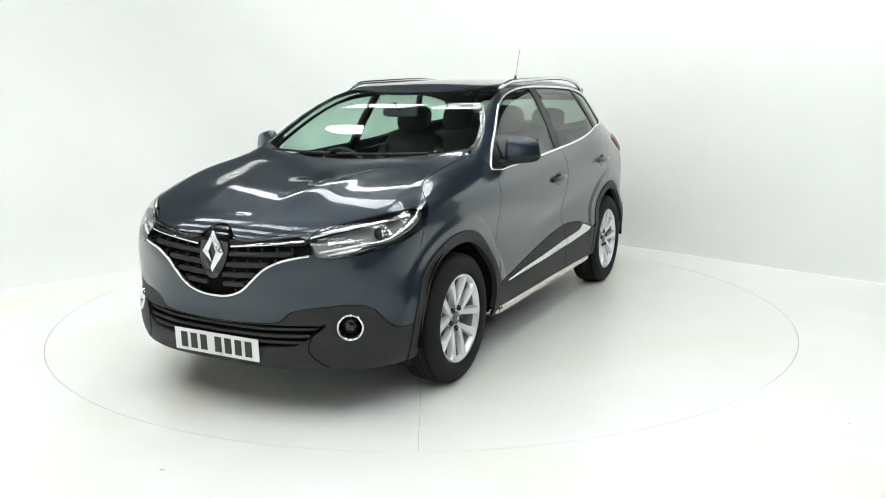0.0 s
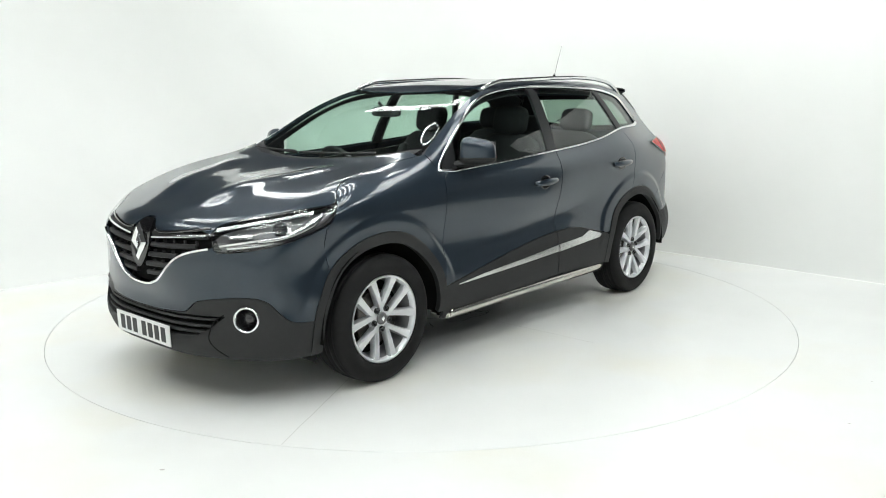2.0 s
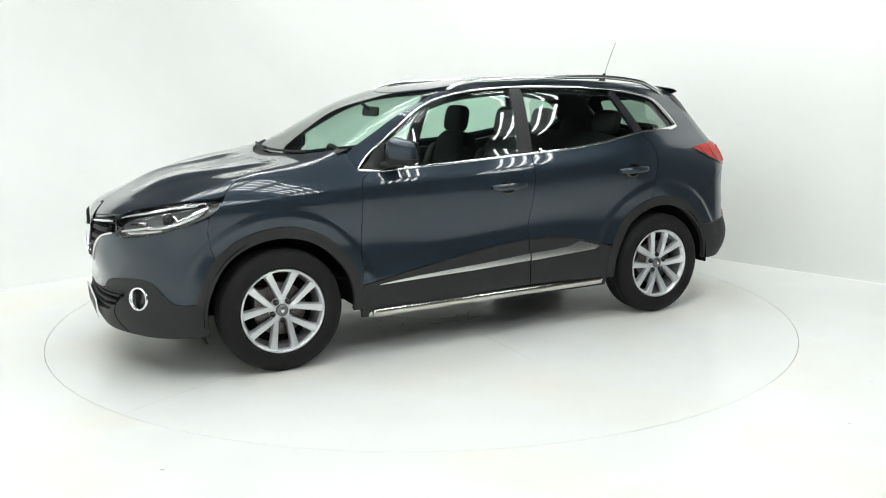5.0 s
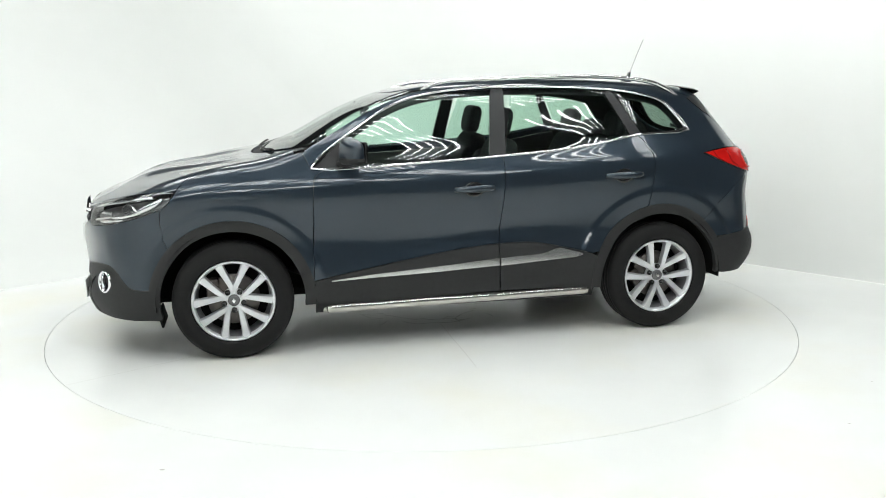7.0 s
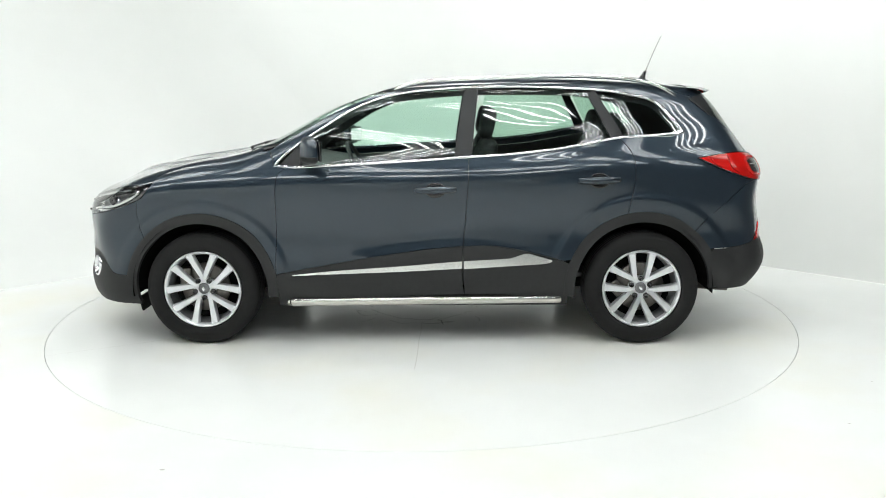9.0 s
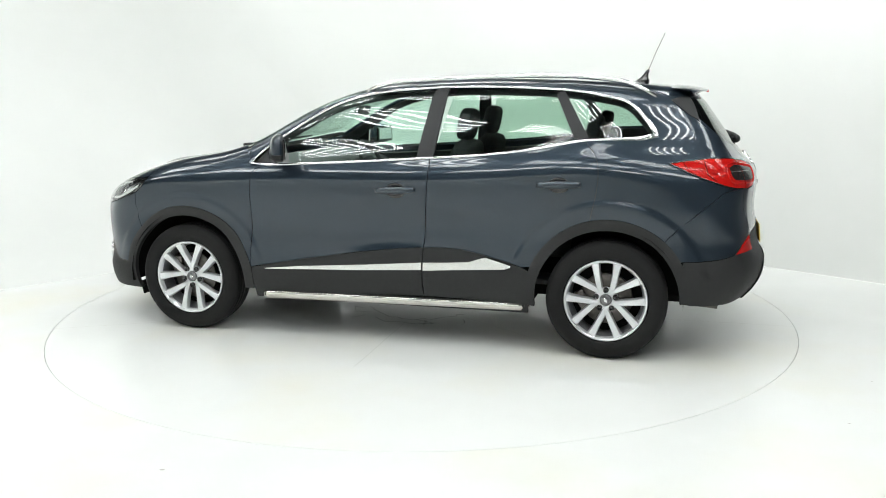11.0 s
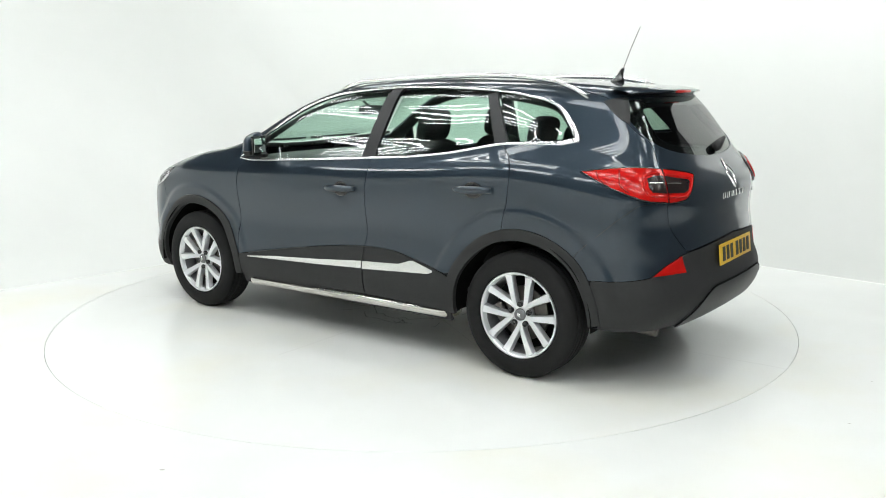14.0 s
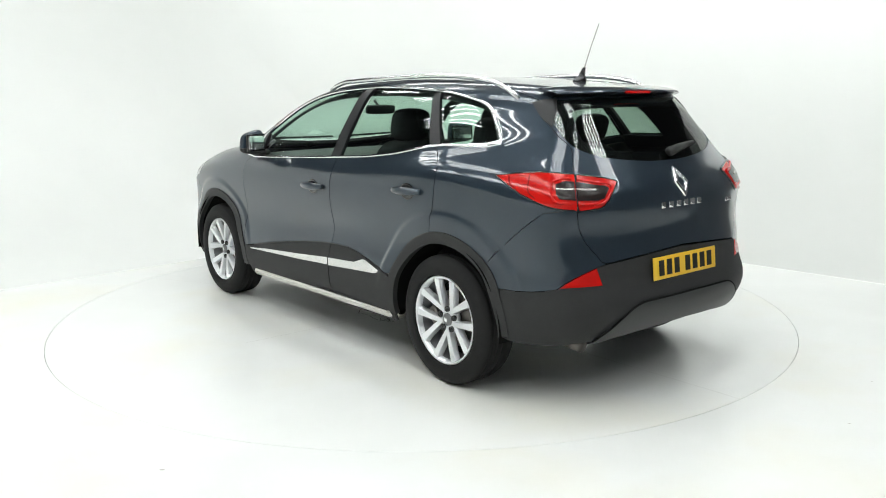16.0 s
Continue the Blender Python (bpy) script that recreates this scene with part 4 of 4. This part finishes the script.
    paint = [tuple(p) for p in snap([(-2.02, .745, .985), (-1.94, .786, .965), (-1.855, .827, .895), (-1.70, .848, .76), (-1.66, .86, .72)], QUARTER)]
    paint += [tuple(p) for p in on_side(arc(HUB_R, .452, 132, 149, 8))] + seam + ref_top + [tuple(p) for p in gate[::-1][:16]]
    pd = sheet(paint, CORNER, .014, .0012)
    skid = [tuple(p) for p in snap(bend([(-2.10, .585, .345), (-2.119, .537, .394), (-2.167, .464, .470), (-2.19, .375, .517), (-2.20, .25, .526), (-2.211, .096, .528), (-2.213, 0, .529)], 5), TAILV)]
    skin("skid_plate", sheet(both(skid[::-1] + [tuple(p) for p in snap([(-2.10, .585, .338), (-2.12, .45, .362), (-2.13, .25, .385), (-2.13, 0, .395)], TAILV)]), TAILV, .03, .0, .012, .02), SKID, rb, "dark grey skid plate")
    strip("skid_line", ribbon(both(skid)[:-1], .009, .003, .010), DARK, rb, "dark joint over the skid plate")

    def one(flip):
        o = skin("tail_lamp", outd, RED, car, "red tail lamp with smoked insert", flip)
        strip("lamp_gasket", rims[0], GLOSS, o, "black gasket", flip)
        strip("light_tube", rings[0], RED, o, flip=flip)
        skin("lamp_insert", sm1, SMOKE, o, "smoked insert", flip)
        strip("lamp_bar", bars[0], STEEL, o, flip=flip)
        for r in rib:
            strip("lamp_line", r, REDDARK, o, flip=flip)
        i = skin("gate_lamp", innd, RED, car, "red tail lamp half on the tailgate", flip)
        strip("lamp_gasket", rims[1], GLOSS, i, "black gasket", flip)
        strip("light_tube", rings[1], RED, i, flip=flip)
        skin("lamp_insert", sm2, SMOKE, i, "smoked insert", flip)
        strip("lamp_bar", bars[1], STEEL, i, flip=flip)
        skin("reflector", refl, RED, rb, "red reflector", flip)
        skin("bumper_corner", pd, PAINT, car, flip=flip)
        skin("spoiler_fin", fin[0], PILLAR, t, "black spoiler end piece", flip=flip)
    mirrored(one)
    V, F = tube([(-1.75, .48, .285), (-1.95, .50, .275)], .032, 16)
    put("exhaust_tip", mesh_of("exhaust_tip", V, F, IRON), car, "dull steel exhaust tip")


def wheels():
    w = new("wheel")
    w.parent = car
    V, F = lathe([(.234, .085), (.240, .100), (.246, .1085), (.250, .109), (.262, .112), (.285, .1125), (.288, .1115), (.300, .110), (.322, .102), (.326, .098), (.337, .088), (.3415, .075), (.3425, .062), (.336, .060), (.336, .052), (.3435, .050), (.344, .024), (.336, .022), (.336, .012), (.344, .010), (.344, -.010), (.336, -.012), (.336, -.022), (.344, -.024), (.343, -.06), (.338, -.085), (.30, -.108), (.24, -.10), (.234, -.085)], 96)
    put("tyre", mesh_of("tyre", V, [f[::-1] for f in F], RUBBER), w, "black rubber tyre")
    V, F = lathe([(.232, .088), (.236, .098), (.230, .102), (.222, .096), (.214, .070)], 96)
    rim = put("rim", mesh_of("rim", V, [f[::-1] for f in F], ALLOY), w, "silver ten-spoke alloy rim")
    # inside of the rim, coloured darker for the shade between the spokes
    V, F = lathe([(.2135, .070), (.2045, .03), (.1995, -.08), (.232, -.09)], 96)
    put("barrel", mesh_of("barrel", V, [f[::-1] for f in F], BARREL), rim, "inside of the silver rim, its shade put into a darker tone")
    # five pairs of near-parallel spokes, one on each side of a bolt
    for k in range(10):
        a = math.radians(-90 + 72 * (k // 2))
        side = 1 if k % 2 else -1
        bm = bmesh.new()
        rows = []
        for r, wd, y, dp, lat in ((.030, .020, .066, .03, .028), (.05, .029, .072, .035, .033), (.09, .034, .080, .035, .041), (.13, .037, .086, .035, .048), (.17, .041, .091, .032, .055), (.20, .047, .094, .03, .060), (.219, .056, .096, .03, .064), (.226, .060, .092, .03, .066)):
            rows.append([bm.verts.new((math.sqrt(r * r - min(lat, r * .95) ** 2) if r > .2 else r, y + q, side * lat + s * wd / 2 * m_)) for s, m_, q in ((-1, 1.12, -dp), (-1, 1, -.010), (-1, .80, -.001), (0, .5, 0), (1, .80, -.001), (1, 1, -.010), (1, 1.12, -dp))])
        for p, q in zip(rows, rows[1:]):
            for i in range(6):
                bm.faces.new((p[i], p[i + 1], q[i + 1], q[i]))
        bmesh.ops.rotate(bm, cent=(0, 0, 0), matrix=Matrix.Rotation(-a, 3, "Y"), verts=bm.verts)
        bmesh.ops.recalc_face_normals(bm, faces=bm.faces)
        part("spoke", bm, ALLOY, rim)
    V, F = lathe([(.070, .035), (.069, .055), (.062, .062), (.036, .070), (.034, .068)], 48)
    put("hub", mesh_of("hub", V, [f[::-1] for f in F], ALLOY), rim)
    V, F = lathe([(.034, .068), (.032, .078), (.02, .081), (.0005, .082)], 32)
    put("centre_cap", mesh_of("centre_cap", V, [f[::-1] for f in F], LAMPBACK), rim, "grey centre cap")
    bm = bmesh.new()
    box(bm, (0, .083, 0), (.020, .003, .020), Matrix.Rotation(radians(45), 4, "Y"), .001)
    bmesh.ops.scale(bm, vec=(.8, 1, 1.15), verts=bm.verts)
    part("cap_mark", bm, CHROME, rim, "small bright rhombus")
    for k in range(5):
        a = math.radians(-90 + 72 * k)
        V, F = lathe([(.016, .066), (.015, .079), (.010, .074), (.0005, .072)], 16)
        V = [(x + .057 * math.cos(a), y, z + .057 * math.sin(a)) for x, y, z in V]
        put("wheel_bolt", mesh_of("wheel_bolt", V, [f[::-1] for f in F], GLOSS), rim)
    V, F = lathe([(.06, .03), (.145, .03), (.148, .025), (.148, .005), (.06, .0)], 64)
    put("brake_disc", mesh_of("brake_disc", V, [f[::-1] for f in F], IRON), w, "dull steel brake disc")
    bm = bmesh.new()
    box(bm, (.115, .02, .06), (.07, .07, .13), bev=.012)
    part("brake_caliper", bm, IRON, w)
    V, F = lathe([(.20, -.02), (.0005, -.02)], 32)
    put("brake_shield", mesh_of("brake_shield", V, [f[::-1] for f in F], DARK), w)
    y0 = .770
    w.matrix_basis = pose(HUB_F, y0, HUB_Z)
    for x, s in ((HUB_R, 1), (HUB_F, -1), (HUB_R, -1)):
        copy_thing(w, pose(x, s * y0, HUB_Z, 0, 36 if x < 0 else 0, 0 if s > 0 else 180))


def under():
    bm = bmesh.new()
    box(bm, (0, 0, .30), (1.7, 1.56, .06), bev=.02)
    box(bm, (0, 0, .31), (3.9, 1.02, .08), bev=.02)
    box(bm, (1.93, 0, .30), (.3, 1.0, .10), bev=.03)
    box(bm, (-1.9, 0, .38), (.3, 1.1, .06), bev=.03)
    part("underbody", bm, DARK, car, "dark underbody")
    for hub in (HUB_F, HUB_R):
        for s in (1, -1):
            V, F = [], []
            for a in np.linspace(radians(-6), radians(184), 40):
                for y in (.52, .87):
                    V.append((hub + .425 * math.cos(a), s * y, HUB_Z + .425 * math.sin(a)))
            F = [(2 * i, 2 * i + 1, 2 * i + 3, 2 * i + 2) for i in range(39)]
            V.append((hub, s * .52, HUB_Z))
            F += [(80, 2 * i, 2 * i + 2) for i in range(39)]
            put("wheel_liner", mesh_of("wheel_liner", V, F, DARK), car)


def outside_parts():
    # small rubber deflectors ahead of the front wheels
    for s in (1, -1):
        bm = bmesh.new()
        box(bm, (1.735, s * .66, .235), (.012, .26, .09), Matrix.Rotation(radians(14), 4, "Y"), .003)
        part("air_deflector", bm, RUBBER, car, "black rubber air deflector")
    # roof rails
    for s in (1, -1):
        P = on_top([(x, .56) for x in np.linspace(.16, -1.55, 30)])
        t = np.linspace(0, 1, 30)
        lift = .036 * np.minimum(1, np.minimum(t, 1 - t) / .10) ** .6 - .004
        pts = [(p[0], s * (.575 - .02 * (k > .8) * (k - .8) * 5), p[2] + l) for p, l, k in zip(P, lift, t)]
        V, F = tube(pts, .0135, 12)
        put("roof_rail", mesh_of("roof_rail", V, F, SATIN), car, "satin silver roof rail")
    # aerial
    z = float(top(np.array(-1.45), np.array(0.0)))
    V, F = lathe([(.032, -.004), (.030, .012), (.016, .030), (.010, .055), (.008, .075)], 20, "z")
    b = put("aerial_base", mesh_of("aerial_base", [(-1.45 + x * 1.4 - h * .45, y, z + h) for x, y, h in V], F, GLOSS), car, "black aerial base")
    V, F = tube([(-1.48, 0, z + .06), (-1.53, 0, 1.75), (-1.579, 0, 1.862)], .0017, 8)
    put("aerial_mast", mesh_of("aerial_mast", V, F, GLOSS), b)
    # stainless side bars
    for s in (1, -1):
        pts = bend([(.80, s * .74, .252), (.815, s * .80, .258), (.78, s * .838, .262), (.70, s * .845, .264), (0, s * .845, .272), (-.76, s * .845, .280), (-.83, s * .835, .282), (-.855, s * .80, .28), (-.84, s * .74, .276)], 6)
        V, F = tube(pts, .030, 16)
        put("side_bar", mesh_of("side_bar", V, F, STEEL), car, "polished stainless steel side bar")
    # door mirrors, swept back at their outer ends
    for s in (1, -1):
        m = Matrix.Translation((.622, .924, 1.180)) @ Matrix.Rotation(radians(22), 4, "Z")

        def shell(lo, hi, grow=0.0):
            """A slice of the rounded mirror housing between two heights."""
            bm = bmesh.new()
            bmesh.ops.create_icosphere(bm, subdivisions=5, radius=1)
            for v in bm.verts:
                x, y, zz = [math.copysign(abs(q) ** e, q) for q, e in zip(v.co, (.8, .5, .55))]
                zz = min(hi, max(lo, zz))
                slim = 1 - .16 * y
                v.co = ((x * (.062 if x > 0 else .030) * (1 - .30 * max(y, 0)) * (1 - .12 * zz)) * (1 + grow), y * .104 * (1 - .06 * zz) * (1 + grow), (zz * slim - .06 * y) * .076)
            bmesh.ops.remove_doubles(bm, verts=bm.verts, dist=.0002)
            bmesh.ops.transform(bm, matrix=m, verts=bm.verts)
            if s < 0:
                bmesh.ops.scale(bm, vec=(1, -1, 1), verts=bm.verts)
                bmesh.ops.reverse_faces(bm, faces=bm.faces)
            return bm
        mi = part("door_mirror", shell(-.42, 1), PAINT, car, "body-coloured door mirror on a black foot")
        part("mirror_base", shell(-1, -.44, .015), BLACK, mi, "black lower half of the mirror")
        for nm, size, back, mt in (("mirror_back", (.016, .176, .116), -.030, GLOSS), ("mirror_glass", (.006, .150, .090), -.038, CHROME)):
            bm = bmesh.new()
            box(bm, (back, .004, 0), size, bev=.005 if nm == "mirror_back" else .002)
            bmesh.ops.transform(bm, matrix=m, verts=bm.verts)
            if s < 0:
                bmesh.ops.scale(bm, vec=(1, -1, 1), verts=bm.verts)
                bmesh.ops.reverse_faces(bm, faces=bm.faces)
            part(nm, bm, mt, mi)
        V, F = tube([(.70, s * .78, 1.105), (.68, s * .83, 1.110), (.65, s * .88, 1.115), (.62, s * .95, 1.122)], [.034, .030, .026, .018], 14)
        put("mirror_foot", mesh_of("mirror_foot", [(a[0], a[1], 1.108 + (a[2] - 1.108) * .6) for a in V], F, BLACK), mi, "black mirror foot")
    # front wipers
    for y0, y1 in ((.54, -.02), (-.08, -.54)):
        P = on_top([(1.115 - .20 * abs(y) ** 2, y) for y in np.linspace(y0, y1, 12)])
        V, F = tube([p + slope(p[None])[0] * .012 for p in P], [.010] * 3 + [.007] * 9, 8)
        put("front_wiper", mesh_of("front_wiper", V, F, BLACK), car, "black wiper blade")


def soft(c, size, turn=(0, 0, 0), e=.5):
    """A padded block: rounded in all directions."""
    bm = bmesh.new()
    bmesh.ops.create_icosphere(bm, subdivisions=4, radius=1)
    for v in bm.verts:
        v.co = [math.copysign(abs(q) ** e, q) * h / 2 for q, h in zip(v.co, size)]
    bmesh.ops.transform(bm, matrix=pose(*c, *turn), verts=bm.verts)
    return bm


def join(*bms):
    out = bms[0]
    for b in bms[1:]:
        me = bpy.data.meshes.new("join")
        b.to_mesh(me)
        b.free()
        out.from_mesh(me)
        bpy.data.meshes.remove(me)
    return out


def cabin():
    for y in (.37, -.37):
        st = part("front_seat", join(soft((-.02, y, .60), (.56, .52, .18), (0, -8, 0), .4), soft((-.33, y, .90), (.15, .50, .66), (0, -18, 0), .45), soft((-.30, y + .21, .88), (.17, .10, .5), (0, -18, 0)), soft((-.30, y - .21, .88), (.17, .10, .5), (0, -18, 0))), CLOTH, car, "black cloth front seat")
        part("headrest", soft((-.41, y, 1.31), (.10, .27, .20), (0, -12, 0), .55), CLOTH, st)
        for s in (.06, -.06):
            V, F = tube([(-.40, y + s, 1.15), (-.41, y + s, 1.28)], .006, 8)
            put("headrest_post", mesh_of("headrest_post", V, F, CHROME), st)
    st = part("rear_seat", join(soft((-.85, 0, .62), (.5, 1.30, .18), (0, -6, 0), .35), soft((-1.12, 0, .92), (.16, 1.28, .60), (0, -20, 0), .35)), CLOTH, car, "black cloth rear bench")
    for y in (.40, 0, -.40):
        part("headrest", soft((-1.20, y, 1.29 if y else 1.23), (.09, .26, .17), (0, -14, 0), .55), CLOTH, st)
    # dashboard
    prof = [(1.08, 1.07), (.98, 1.085), (.82, 1.055), (.70, 1.035), (.62, 1.0), (.60, .94), (.66, .84), (.70, .66), (.80, .50), (1.05, .45)]
    bm = bmesh.new()
    rows = [[bm.verts.new((x - .10 * abs(y / .72) ** 3, y, z + .025 * math.exp(-((y + .37) / .2) ** 2) * (x < .9))) for x, z in prof] for y in np.linspace(-.74, .74, 25)]
    for p, q in zip(rows, rows[1:]):
        for i in range(len(prof) - 1):
            bm.faces.new((p[i], p[i + 1], q[i + 1], q[i]))
    bmesh.ops.recalc_face_normals(bm, faces=bm.faces)
    d = part("dashboard", bm, TRIM, car, "grey moulded dashboard")
    for y in (.62, .12, -.12, -.64):
        V, F = lathe([(.050, -.005), (.052, .006), (.044, .008), (.040, -.004)], 24)
        m = pose(.605 + .05 * abs(y), y, .97, 0, 0, 90)
        put("air_vent", mesh_of("air_vent", [m @ Vector(v) for v in V], F, SATIN), d)
    # steering wheel on the right-hand side
    m = pose(.50, -.37, .98, 0, -64, 0)
    pts = [m @ Vector((.185 * math.cos(a), .185 * math.sin(a), 0)) for a in np.linspace(0, 2 * math.pi, 41)]
    V, F = tube(pts, .015, 10, False)
    sw = put("steering_wheel", mesh_of("steering_wheel", V, F, DASH), car, "black steering wheel")
    part("wheel_boss", soft((.515, -.37, .97), (.06, .16, .15), (0, 26, 0)), DASH, sw)
    for y in (-.12, .12):
        V, F = tube([(.515, -.37, .97), (.50, -.37 + y * 1.5, .98)], .016, 8)
        put("wheel_arm", mesh_of("wheel_arm", V, F, SATIN), sw)
    part("inside_mirror", soft((.43, 0, 1.385), (.03, .25, .065), (0, -10, 0), .4), DASH, car, "black inside mirror")
    V, F = tube([(.44, 0, 1.40), (.50, 0, 1.445)], .010, 8)
    put("mirror_stalk", mesh_of("mirror_stalk", V, F, DASH), car)
    # linings
    skin("headlining", sheet(both([tuple(p) for p in on_top([(.22, 0), (.20, .25), (.12, .45)])] + [tuple(p) for p in on_top([(.05, .52), (-.8, .52), (-1.60, .49), (-1.62, 0)])]), SKY, .06, 0, -.035, .004), LINER, car, "grey roof lining")
    trim = on_side([(.84, 1.05)] + [(x, z - .012) for x, z in low[::-1] if -1.2 < x < .8] + [(-1.25, 1.15), (-1.25, .85), (-.85, .6), (-.85, .34), (.84, .34)])
    tr = sheet(trim, SIDE, .05, .01, -.055, .01)
    cq = on_side([(-1.22, 1.19), (-1.55, 1.215), (-1.80, 1.20), (-1.85, 1.0), (-1.80, .85), (-1.25, .85)])
    ct = sheet(cq, SIDE, .05, 0, -.05, .01)

    def one(flip):
        skin("door_trim", tr, TRIM, car, "grey inner door trim", flip)
        skin("load_trim", ct, DASH, car, "dark load-bay trim", flip)
    mirrored(one)
    bm = bmesh.new()
    box(bm, (-1.55, 0, 1.06), (.62, 1.16, .02), bev=.006)
    part("parcel_shelf", bm, DASH, car, "dark parcel shelf")
    bm = bmesh.new()
    box(bm, (-.3, 0, .40), (2.4, 1.45, .03), bev=.01)
    box(bm, (.3, 0, .55), (.9, .22, .30), bev=.03)
    part("cabin_floor", bm, DASH, car, "dark carpet and console")


flanks()
top_panels()
nose_parts()
headlamps()
tail_parts()
wheels()
under()
outside_parts()
cabin()


def motions():
    """The turntable carries the car round at an even pace."""
    spins, drives = [], []
    for k in range(161):
        t = k / 10
        a = 180 + 61.172 - 7.0625 * t
        c, s = math.cos(radians(a)), math.sin(radians(a))
        ox, oy = -.017, .063
        spins.append((t, pose(0, 0, 0, 0, 0, a)))
        drives.append((t, pose(c * ox - s * oy, s * ox + c * oy, 0, 0, 0, a)))
    walk(disc, spins)
    walk(car, drives)


motions()
